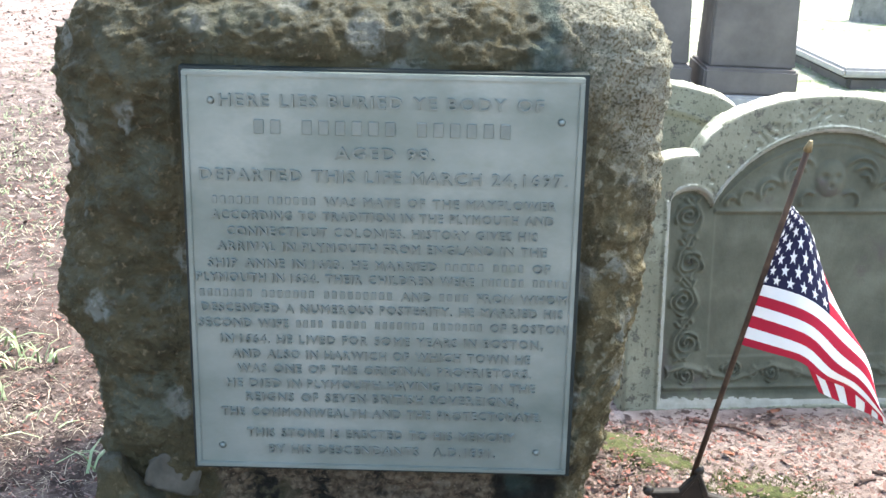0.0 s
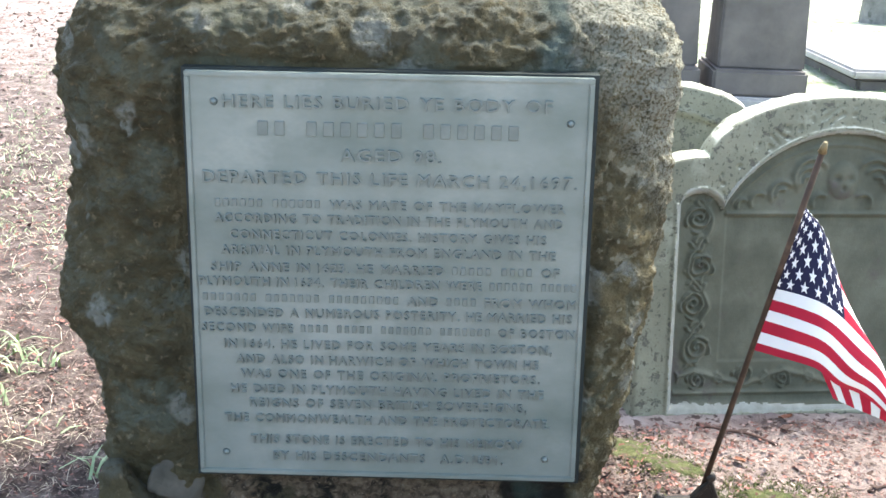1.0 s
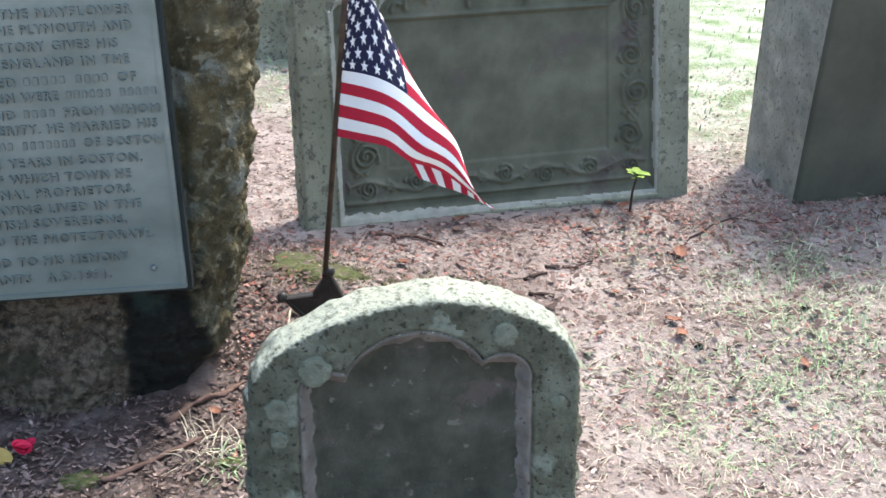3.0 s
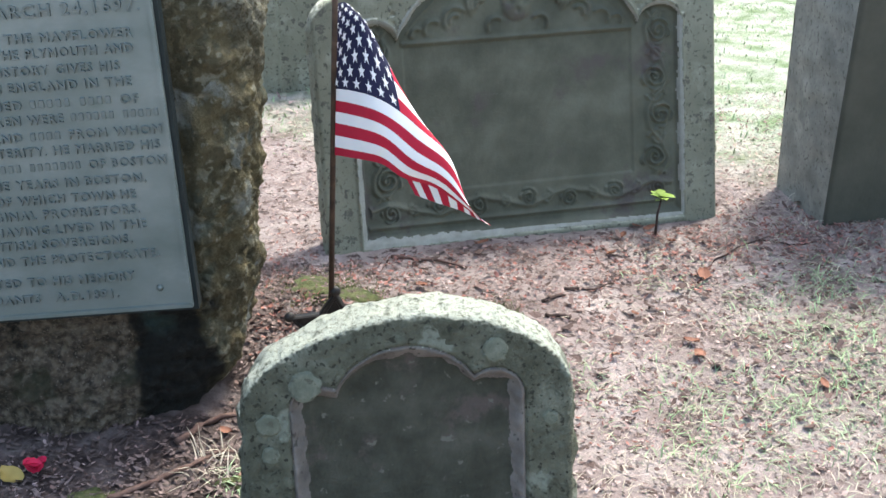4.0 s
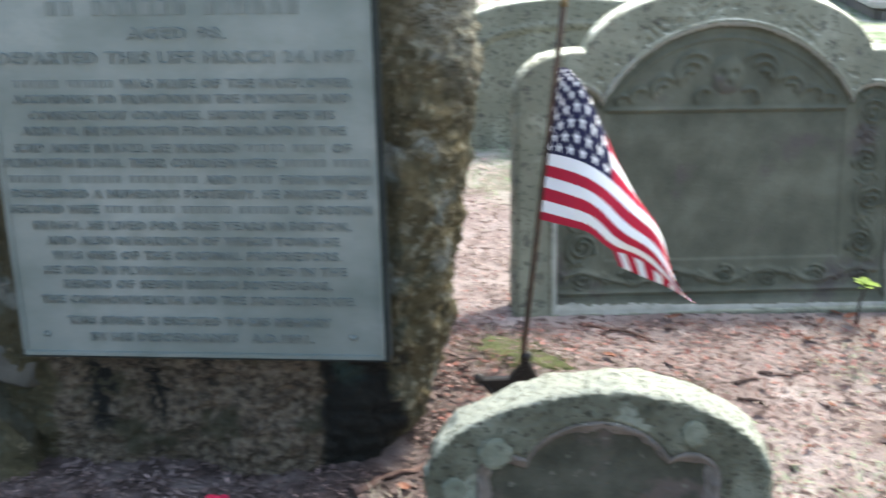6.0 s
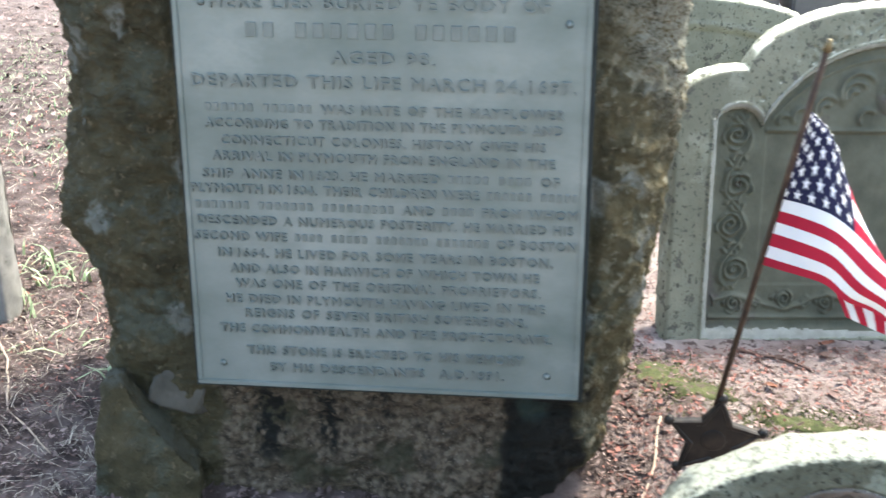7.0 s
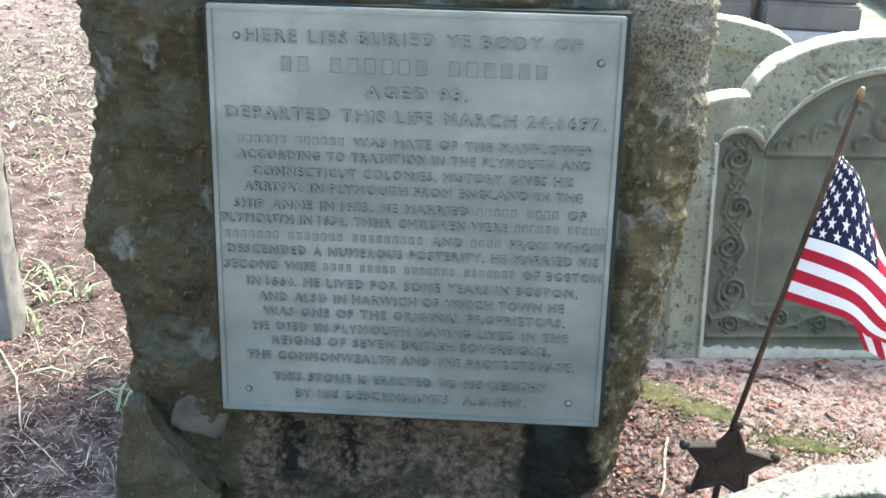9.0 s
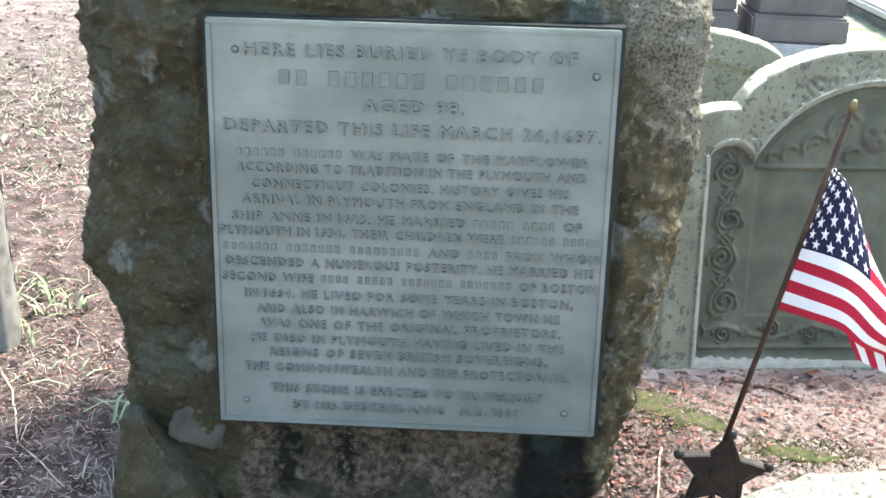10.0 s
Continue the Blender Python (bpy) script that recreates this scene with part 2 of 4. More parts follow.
M_GROUND = material("bare_earth", [(0.17, 0.125, 0.112), (0.295, 0.238, 0.222), (0.43, 0.368, 0.345)], scale=8, bump=1.0, bump_scale=45, bump_dist=0.014,
                    blotch=(0.36, 0.31, 0.28), blotch_scale=1.9, blotch_cut=(0.5, 0.66), fine=(0.10, 0.068, 0.06), fine_scale=40, fine_cut=(0.53, 0.64))


def ground_shading(m):
    """Leaf litter before and beside the boulder, darkened to paint in shade, and paler dry grass beyond the graves,
    lifted as if sunlit, with ragged borders.
    """
    n, l = m.node_tree.nodes, m.node_tree.links
    bsdf = n["Principled BSDF"]
    src = bsdf.inputs["Base Color"].links[0].from_socket
    co = n.new("ShaderNodeTexCoord").outputs["Object"]
    sep = n.new("ShaderNodeSeparateXYZ")
    l.new(co, sep.inputs[0])

    def noise_at(sc, det):
        t = n.new("ShaderNodeTexNoise")
        t.inputs["Scale"].default_value, t.inputs["Detail"].default_value = sc, det
        l.new(co, t.inputs["Vector"])
        return t.outputs[0]

    def op(kind, a, b):
        x = n.new("ShaderNodeMath")
        x.operation = kind
        for k, v in enumerate((a, b)):
            if isinstance(v, (int, float)):
                x.inputs[k].default_value = v
            else:
                l.new(v, x.inputs[k])
        return x.outputs[0]

    def step(v, lo, hi):
        r = n.new("ShaderNodeMapRange")
        r.interpolation_type = "SMOOTHSTEP"
        r.inputs[1].default_value, r.inputs[2].default_value = lo, hi
        l.new(v, r.inputs[0])
        return r.outputs[0]

    def ramp(v, stops):
        r = n.new("ShaderNodeValToRGB")
        el = r.color_ramp.elements
        while len(el) < len(stops):
            el.new(0.5)
        for e, (p, c) in zip(el, stops):
            e.position, e.color = p, (*c, 1)
        l.new(v, r.inputs[0])
        return r.outputs[0]

    def mix(f, a, b):
        k = n.new("ShaderNodeMix")
        k.data_type = "RGBA"
        l.new(f, k.inputs[0])
        l.new(a, k.inputs[6])
        l.new(b, k.inputs[7])
        return k.outputs[2]

    wob = op("MULTIPLY", op("SUBTRACT", noise_at(5, 6), 0.5), 0.7)
    x, y = op("ADD", sep.outputs[0], wob), op("ADD", sep.outputs[1], wob)
    side = op("MULTIPLY", step(x, -0.30, -0.50), step(y, 6.0, 2.2))
    fore = op("MULTIPLY", step(x, 0.55, 0.40), step(y, 0.55, 0.25))
    # brown litter tones, darkened to stand in for shade on the earth
    shaded_mould = ramp(noise_at(16, 8), ((0.34, (0.04, 0.028, 0.025)), (0.5, (0.094, 0.068, 0.061)), (0.68, (0.19, 0.152, 0.14))))
    # dry grass tones, lifted to paint in full sun
    sunlit_turf = ramp(noise_at(9, 8), ((0.36, (0.17, 0.235, 0.115)), (0.5, (0.325, 0.355, 0.27)), (0.66, (0.47, 0.455, 0.395))))
    far = op("MULTIPLY", step(op("ADD", y, op("MULTIPLY", sep.outputs[0], 0.5)), 1.6, 2.4), step(x, -0.2, 0.5))
    out = mix(far, src, sunlit_turf)
    near = op("MULTIPLY", step(y, -1.6, -0.6), step(x, -3.2, -1.8))
    out = mix(op("MULTIPLY", op("MAXIMUM", side, fore), near), out, shaded_mould)
    l.new(out, bsdf.inputs["Base Color"])


ground_shading(M_GROUND)
M_LITTER = material("leaf_litter", [(0.17, 0.10, 0.088), (0.29, 0.205, 0.185), (0.42, 0.335, 0.31)], scale=3, rough=0.8, bump=0.3, bump_scale=80, island=0.45)
M_LEAF = material("fallen_leaf", [(0.16, 0.068, 0.042), (0.28, 0.125, 0.08)], scale=25, rough=0.7, bump=0.4, bump_scale=60, island=0.3)
M_GRASS = material("thin_grass", [(0.2, 0.3, 0.145), (0.35, 0.43, 0.27)], scale=2, rough=0.7, bump=0, island=0.3)
M_DRY = material("dry_grass", [(0.32, 0.275, 0.215), (0.5, 0.45, 0.365)], scale=2, rough=0.8, bump=0, island=0.4)
M_MOSS = material("moss", [(0.04, 0.05, 0.016), (0.08, 0.095, 0.034), (0.145, 0.145, 0.065)], scale=40, bump=1.0, bump_scale=130, bump_dist=0.006, blotch=(0.11, 0.088, 0.065), blotch_scale=24, blotch_cut=(0.54, 0.62))
M_TWIG = material("twig_bark", [(0.09, 0.05, 0.04), (0.17, 0.11, 0.09)], scale=40, bump=0.5, bump_scale=120)
M_SPROUT = material("fresh_leaf", [(0.18, 0.28, 0.04), (0.30, 0.39, 0.10)], scale=40, rough=0.5, bump=0.2, bump_scale=80)
M_ROSE = material("silk_petal", [(0.45, 0.01, 0.045), (0.62, 0.02, 0.08)], scale=40, rough=0.6, bump=0.1, bump_scale=80)
M_YELLOW = material("yellowed_leaf", [(0.33, 0.24, 0.07), (0.45, 0.33, 0.1)], scale=40, rough=0.6, bump=0.2, bump_scale=80)


M_LETTER = material("rubbed_bronze", [(0.12, 0.15, 0.143), (0.18, 0.214, 0.205)], scale=30, rough=0.4, metallic=0.35, bump=0.2, bump_scale=200, bump_dist=0.001, spec=0.5)
M_MORTAR = material("cracked_mortar", [(0.048, 0.045, 0.036), (0.08, 0.074, 0.06), (0.115, 0.105, 0.088)], scale=18, bump=0.6, bump_scale=90, bump_dist=0.005)
M_MONUMENT = material("brown_grey_slate", [(0.10, 0.09, 0.085), (0.14, 0.125, 0.12), (0.18, 0.16, 0.15)], scale=5, bump=0.3, bump_scale=60)
M_MONBASE = material("pale_granite", [(0.32, 0.31, 0.31), (0.42, 0.41, 0.41)], scale=30, bump=0.3, bump_scale=120)
M_TWIG_DARK = material("dark_twig", [(0.035, 0.022, 0.018), (0.07, 0.045, 0.038)], scale=40, bump=0.5, bump_scale=120)
M_STRAW = material("pale_stem", [(0.36, 0.29, 0.22), (0.5, 0.42, 0.33)], scale=30, bump=0.2, bump_scale=120)
M_CRUMB = material("dark_crumb", [(0.08, 0.052, 0.044), (0.15, 0.10, 0.088)], scale=3, bump=0.3, bump_scale=80, island=0.6)


# ---------- building helpers ----------
def part(name, bm, mat, parent=None, label="", smooth=True):
    me = bpy.data.meshes.new(name)
    bm.to_mesh(me)
    bm.free()
    return finish(name, me, mat, parent, label, smooth)


def finish(name, me, mat, parent=None, label="", smooth=True):
    me.materials.append(mat)
    if smooth:
        me.polygons.foreach_set("use_smooth", [True] * len(me.polygons))
    ob = new(name, me)
    if parent:
        ob.parent = parent
    if label:
        tagged(ob, label)
    return ob


def empty(name, m, label, category, group="", kind=""):
    ob = new(name)
    ob.empty_display_size = 0.05
    ob.matrix_world = m
    return tagged(ob, label, category, group, kind)


def fbm(p, scale, octaves=4, gain=0.5):
    v, a, s = 0.0, 1.0, scale
    for _ in range(octaves):
        v += a * noise.noise(Vector(p) * s)
        a, s = a * gain, s * 2.1
    return v


def grid_mesh(name, P, flip=False):
    """A mesh from an array of rows x columns of places."""
    r, c, _ = P.shape
    i = np.arange(r * c).reshape(r, c)
    q = np.stack([i[:-1, :-1], i[:-1, 1:], i[1:, 1:], i[1:, :-1]], -1).reshape(-1, 4)
    if flip:
        q = q[:, ::-1]
    me = bpy.data.meshes.new(name)
    me.from_pydata(P.reshape(-1, 3).tolist(), [], q.tolist())
    return me


def tube(bm, pts, r0, r1, sides=8):
    """A tapered rod along points."""
    pts = [Vector(p) for p in pts]
    rings = []
    for k, p in enumerate(pts):
        d = (pts[min(k + 1, len(pts) - 1)] - pts[max(k - 1, 0)]).normalized()
        a = d.orthogonal().normalized()
        b = d.cross(a)
        r = r0 + (r1 - r0) * k / (len(pts) - 1)
        rings.append([bm.verts.new(p + r * (math.cos(t) * a + math.sin(t) * b)) for t in [2 * math.pi * j / sides for j in range(sides)]])
    for u, v in zip(rings, rings[1:]):
        for j in range(sides):
            bm.faces.new((u[j], u[(j + 1) % sides], v[(j + 1) % sides], v[j]))
    bm.faces.new(rings[0][::-1])
    bm.faces.new(rings[-1])


def ss(a, b, x):
    t = np.clip((np.asarray(x, float) - a) / (b - a), 0, 1)
    return t * t * (3 - 2 * t)


def ground_z(x, y):
    """Height of the earth: it dips before the stones and swells under the moss."""
    x, y = np.asarray(x, float), np.asarray(y, float)
    z = -0.045 * (1 - ss(-0.15, 0.35, y)) - 0.05 * ss(0.95, 1.25, x) * (1 - ss(0.4, 0.75, y))
    z = z - 0.035 * np.exp(-(((x - 0.40) / 0.09) ** 2 + ((y - 0.12) / 0.16) ** 2))
    z = z + 0.03 * np.exp(-(((x - 0.47) / 0.16) ** 2 + ((y - 0.42) / 0.16) ** 2))
    z = z - 0.022 * np.exp(-(((x - 0.12) / 0.38) ** 2 + ((y + 0.06) / 0.22) ** 2))
    return z + 0.006 * np.sin(5.1 * x + 1.3 * y) * np.cos(4.3 * y - 0.7 * x) + 0.02 * np.sin(0.9 * x + 0.4) * np.sin(0.7 * y + 1.1) * ss(1.2, 3, y)


def slab(name, half, top, thick, relief, mat, parent, cols=200, rows=160, rough=0.003, seed=0, foot=-0.12,
         panels=(), rim_mat=None):
    """An upright carved slab: front face a field of relief, under a top edge given by top(x); the front lies in y = 0."""
    xs = half * np.sin(np.linspace(-1, 1, cols) * math.pi / 2 * 0.9) / math.sin(math.pi / 2 * 0.9)
    zt = top(xs)
    V = np.linspace(0, 1, rows)[:, None]
    Z = foot + (zt[None, :] - foot) * V
    X = np.repeat(xs[None, :], rows, 0)
    edge = np.minimum(half - np.abs(X), (zt[None, :] - Z) * 0.8)
    worn = np.array([[noise.noise(Vector((x * 9 + seed, z * 9, 3.1))) for x, z in zip(a, b)] for a, b in zip(X[::4, ::4], Z[::4, ::4])])
    rr, cc = np.arange(rows) / 4, np.arange(cols) / 4
    worn = np.stack([np.interp(rr, np.arange(worn.shape[0]), worn[:, k]) for k in range(worn.shape[1])], 1)
    worn = np.stack([np.interp(cc, np.arange(worn.shape[1]), worn[k]) for k in range(rows)], 0)
    R = 0.010
    bev = np.where(edge < R, R - np.sqrt(np.maximum(R * R - (R - np.clip(edge, 0, R)) ** 2, 0)), 0)
    Y = bev - relief(X, Z) + rough * 0.25 * worn
    P = np.stack([X, Y, Z], -1)
    me = grid_mesh(name, P)
    if panels:
        Xc, Zc = (X[:-1, :-1] + X[1:, 1:]) / 2, (Z[:-1, :-1] + Z[1:, 1:]) / 2
        free = np.ones(Xc.size, bool)
        todo = []
        for keep, inside, panel_mat in panels:
            sel = inside(Xc, Zc).ravel() & free
            free &= ~sel
            todo.append((keep, sel, panel_mat))
        whole = me
        for keep, sel, panel_mat in todo + [(None, free, None)]:
            q = bmesh.new()
            q.from_mesh(whole)
            bmesh.ops.delete(q, geom=[f for f, s_ in zip(q.faces[:], sel) if not s_], context="FACES")
            if keep:
                part(keep, q, panel_mat, parent)
            else:
                me = bpy.data.meshes.new(name)
                q.to_mesh(me)
                q.free()
    # the rim: the same border swept to the back, with a rough, rounded crown
    border = np.concatenate([P[:, 0], P[-1, 1:], P[::-1, -1][1:]])
    K = 9
    rings = []
    for k in range(K):
        f = k / (K - 1)
        ring = border.copy()
        bulge = 0.006 * math.sin(math.pi * f)
        wob = np.array([noise.noise(Vector((p[0] * 22 + seed, f * 3, p[2] * 22))) + 0.6 * noise.noise(Vector((p[0] * 60, f * 7 + seed, p[2] * 60))) for p in border])
        ring[:, 1] = border[:, 1] * (1 - f) + thick * f
        up = np.ones(len(border))
        up[:rows - 1] = 0
        up[-rows + 1:] = 0
        w = (bulge + wob * rough * (1 if 0 < k else 0))
        ring[:, 2] += up * w
        ring[:rows, 0] -= (1 - up[:rows]) * w[:rows]
        ring[-rows:, 0] += (1 - up[-rows:]) * w[-rows:]
        rings.append(ring)
    ring_me = grid_mesh(name, np.stack(rings), flip=True)
    bm = bmesh.new()
    bm.from_mesh(me)
    if rim_mat:
        edge_bm = bmesh.new()
        edge_bm.from_mesh(ring_me)
        part("side_face", edge_bm, rim_mat, parent)
    else:
        bm.from_mesh(ring_me)
    # back: fan between left and right border, and under the crown
    last = rings[-1]
    bv = [bm.verts.new(p) for p in last]
    f = bm.faces.new(bv)
    bmesh.ops.triangulate(bm, faces=[f])
    bmesh.ops.remove_doubles(bm, verts=bm.verts, dist=0.0002)
    bmesh.ops.recalc_face_normals(bm, faces=bm.faces)
    ob = part(name, bm, mat, parent)
    return ob

# ---------- ground ----------
def build_ground():
    def axis(lo, hi, a, b, fine):
        mid = np.arange(a, b, fine)
        left = a - np.geomspace(fine, a - lo, 26)[::-1]
        right = b + np.geomspace(fine, hi - b, 26) - fine
        return np.concatenate([left, mid, right])
    xs, ys = axis(-400, 400, -1.6, 2.6, 0.02), axis(-400, 900, -0.9, 3.2, 0.02)
    X, Y = np.meshgrid(xs, ys)
    Z = ground_z(X, Y)
    near = (np.abs(X) < 4) & (Y < 8) & (Y > -2)
    rnd = np.random.RandomState(4).rand(*X.shape)
    Z = Z + np.where(near, (rnd - 0.5) * 0.006, 0)
    me = grid_mesh("ground", np.stack([X, Y, Z], -1))
    ob = finish("ground", me, M_GROUND)
    tagged(ob, "pinkish bare earth with thin grass and leaf litter", "ground", kind="structure")


build_ground()


# ---------- the memorial boulder ----------
def boulder_side(z, left):
    if left:
        zs = [-0.2, 0.13, 0.24, 0.33, 0.39, 0.45, 0.53, 0.65, 0.75, 0.83, 0.92, 1.0, 1.06, 1.1]
        xs = [-0.45, -0.485, -0.50, -0.512, -0.545, -0.556, -0.535, -0.532, -0.54, -0.552, -0.52, -0.45, -0.33, -0.1]
    else:
        zs = [-0.2, -0.04, 0.02, 0.07, 0.13, 0.23, 0.39, 0.54, 0.69, 0.8, 0.9, 0.97, 1.03, 1.07, 1.1]
        xs = [0.29, 0.325, 0.355, 0.385, 0.405, 0.412, 0.42, 0.428, 0.435, 0.44, 0.436, 0.40, 0.33, 0.24, 0.0]
    return np.interp(z, zs, xs)


def build_boulder():
    root = empty("memorial_boulder", pose(0, 0, 0), "lichen-covered rough granite memorial boulder standing on the earth", "boulder")
    n_t, zs = 600, np.concatenate([np.linspace(-0.15, 0.85, 250), 0.85 + 0.25 * np.sin(np.linspace(0.02, 1, 110) * math.pi / 2)])
    P = np.zeros((len(zs), n_t, 3))
    e = 0.42
    dense = np.linspace(0, 2 * math.pi, 6001)      # even steps round the rounded-square plan
    cd, sd = np.cos(dense), np.sin(dense)
    px, py = 0.49 * np.sign(cd) * np.abs(cd) ** e, 0.29 * np.sign(sd) * np.abs(sd) ** e
    run = np.concatenate([[0], np.cumsum(np.hypot(np.diff(px), np.diff(py)))])
    turns = np.interp(np.linspace(0, run[-1], n_t), run, dense)
    for i, z in enumerate(zs):
        xl, xr = boulder_side(z, True), boulder_side(z, False)
        yf = 0.03 + 0.30 * float(ss(0.86, 1.12, z)) ** 1.6 + 0.03 * float(1 - ss(0.1, 0.22, z))
        yb = 0.62 - 0.25 * float(ss(0.8, 1.1, z))
        cx, cy, a, b = (xl + xr) / 2, (yf + yb) / 2, (xr - xl) / 2, (yb - yf) / 2
        for j in range(n_t):
            t = turns[j]
            c, s = math.cos(t), math.sin(t)
            x = cx + a * math.copysign(abs(c) ** e, c)
            y = cy + b * math.copysign(abs(s) ** e, s)
            x -= 0.045 * float(ss(0.15, 0.5, y)) * float(ss(0.1, 0.4, x))
            p = Vector((x, y, z))
            calm = 0.25 if (y < 0.1 and -0.33 < x < 0.32 and 0.17 < z < 0.87) else 1.0
            d = 0.028 * fbm(p, 3.0, 3) + 0.013 * fbm(p + Vector((5, 1, 2)), 14.0, 4, 0.62) + 0.007 * fbm(p + Vector((2, 7, 1)), 55.0, 2, 0.6)
            nrm = Vector((c, s * 0.9, 0.4 if z > 0.85 else 0)).normalized()
            P[i, j] = p + nrm * d * calm
    me = grid_mesh("body", P, flip=False)
    bm = bmesh.new()
    bm.from_mesh(me)
    bmesh.ops.remove_doubles(bm, verts=bm.verts, dist=0.0001)
    top = [e for e in bm.edges if e.is_boundary and e.verts[0].co.z > 0.9]
    bmesh.ops.contextual_create(bm, geom=top)
    bmesh.ops.recalc_face_normals(bm, faces=bm.faces)
    part("body", bm, M_BOULDER, root)
    return root


build_boulder()

# ---------- the bronze tablet ----------
PLQ = pose(0, 0, 0.53, 0, -1.6, 0)
PW, PH = 0.61, 0.662


def bar(bm, x0, x1, z0, z1, y0, y1):
    m = Matrix.Translation(((x0 + x1) / 2, (y0 + y1) / 2, (z0 + z1) / 2)) @ Matrix.Diagonal((x1 - x0, y1 - y0, z1 - z0, 1))
    return bmesh.ops.create_cube(bm, size=1, matrix=m)["verts"]


def build_tablet():
    root = empty("bronze_tablet", PLQ, "green-grey weathered bronze tablet with raised lettering, fixed to the boulder", "plaque")
    bm = bmesh.new()
    bar(bm, -PW / 2, PW / 2, -PH / 2, PH / 2, 0.0, 0.008)
    bmesh.ops.bevel(bm, geom=bm.edges[:], offset=0.002, segments=2, affect="EDGES")
    part("plate", bm, M_BRONZE, root, smooth=False)
    # added larger plate behind: draws the dark shadow line round the tablet
    bm = bmesh.new()
    bar(bm, -PW / 2 - 0.006, PW / 2 + 0.007, -PH / 2 - 0.008, PH / 2 + 0.003, 0.0085, 0.04)
    part("shadow_border", bm, M_SHADOWGAP, root, "dark tarnished edge, coloured as the shadow gap", smooth=False)
    for nm, b in (("rim", (-PW / 2, PW / 2, PH / 2 - 0.008, PH / 2)), ("rim", (-PW / 2, PW / 2, -PH / 2, -PH / 2 + 0.008)),
                  ("rim", (-PW / 2, -PW / 2 + 0.008, -PH / 2 + 0.008, PH / 2 - 0.008)), ("rim", (PW / 2 - 0.008, PW / 2, -PH / 2 + 0.008, PH / 2 - 0.008))):
        bm = bmesh.new()
        bar(bm, *b, -0.004, 0.003)
        bmesh.ops.bevel(bm, geom=bm.edges[:], offset=0.0015, segments=2, affect="EDGES")
        part(nm, bm, M_BRONZE, root, smooth=False)
    return root


TABLET = build_tablet()


# ---------- gravestones ----------
def arch_top(half, ear, z_ear, z_top, notch=0.02, flat=0.25, drop=0.5, power=0.72):
    """The top edge of a stone with two shoulders and a round head."""
    h = half - ear

    def top(x):
        a = np.abs(x)
        head = z_ear + (z_top - z_ear) * np.maximum(1 - (np.minimum(a, h) / h) ** 2, 0) ** power
        r = np.clip((a - (h + ear * flat)) / (ear * (1 - flat)), 0, 0.999)
        should = z_ear + notch - ear * drop * (1 - np.sqrt(1 - r ** 2))
        return np.where(a < h, np.maximum(head, z_ear + notch * 0.75), should)
    return top


def scroll(u, w, side, pitch, reach):
    """A curling leaf: a spiral ridge with lobed edges."""
    r, th = np.hypot(u, w), np.arctan2(w, u * side)
    turn = (r / pitch - th / (2 * math.pi)) % 1.0
    return 0.011 * np.exp(-((turn - 0.5) / 0.24) ** 2) * ss(reach, reach * 0.75, r * (1 + 0.15 * np.sin(5 * th)))


def vine(u, w, cell, reach, wide):
    """A running scroll: a wavy stem along w with a leafy coil in each bend; u lies across the border."""
    n = np.floor(w / cell)
    k = w / cell - n - 0.5
    side = np.where(n % 2 == 0, 1.0, -1.0)
    stem = u - side * wide * np.cos(math.pi * k)
    h = 0.008 * np.exp(-(stem / 0.0055) ** 2)
    cu, cw = u + side * (0.3 * wide + 0.003 * np.sin(n * 2.1)), k * cell + 0.06 * cell * np.sin(n * 3.7)
    h = np.maximum(h, scroll(cu, cw, side, reach * 0.42, reach))
    # leaf lobes springing from the stem between the coils
    lobe = np.abs(np.hypot(u - side * wide * 0.2, (np.abs(k) - 0.5) * cell) - reach * 0.42)
    return np.maximum(h, 0.007 * np.exp(-(lobe / 0.0045) ** 2))


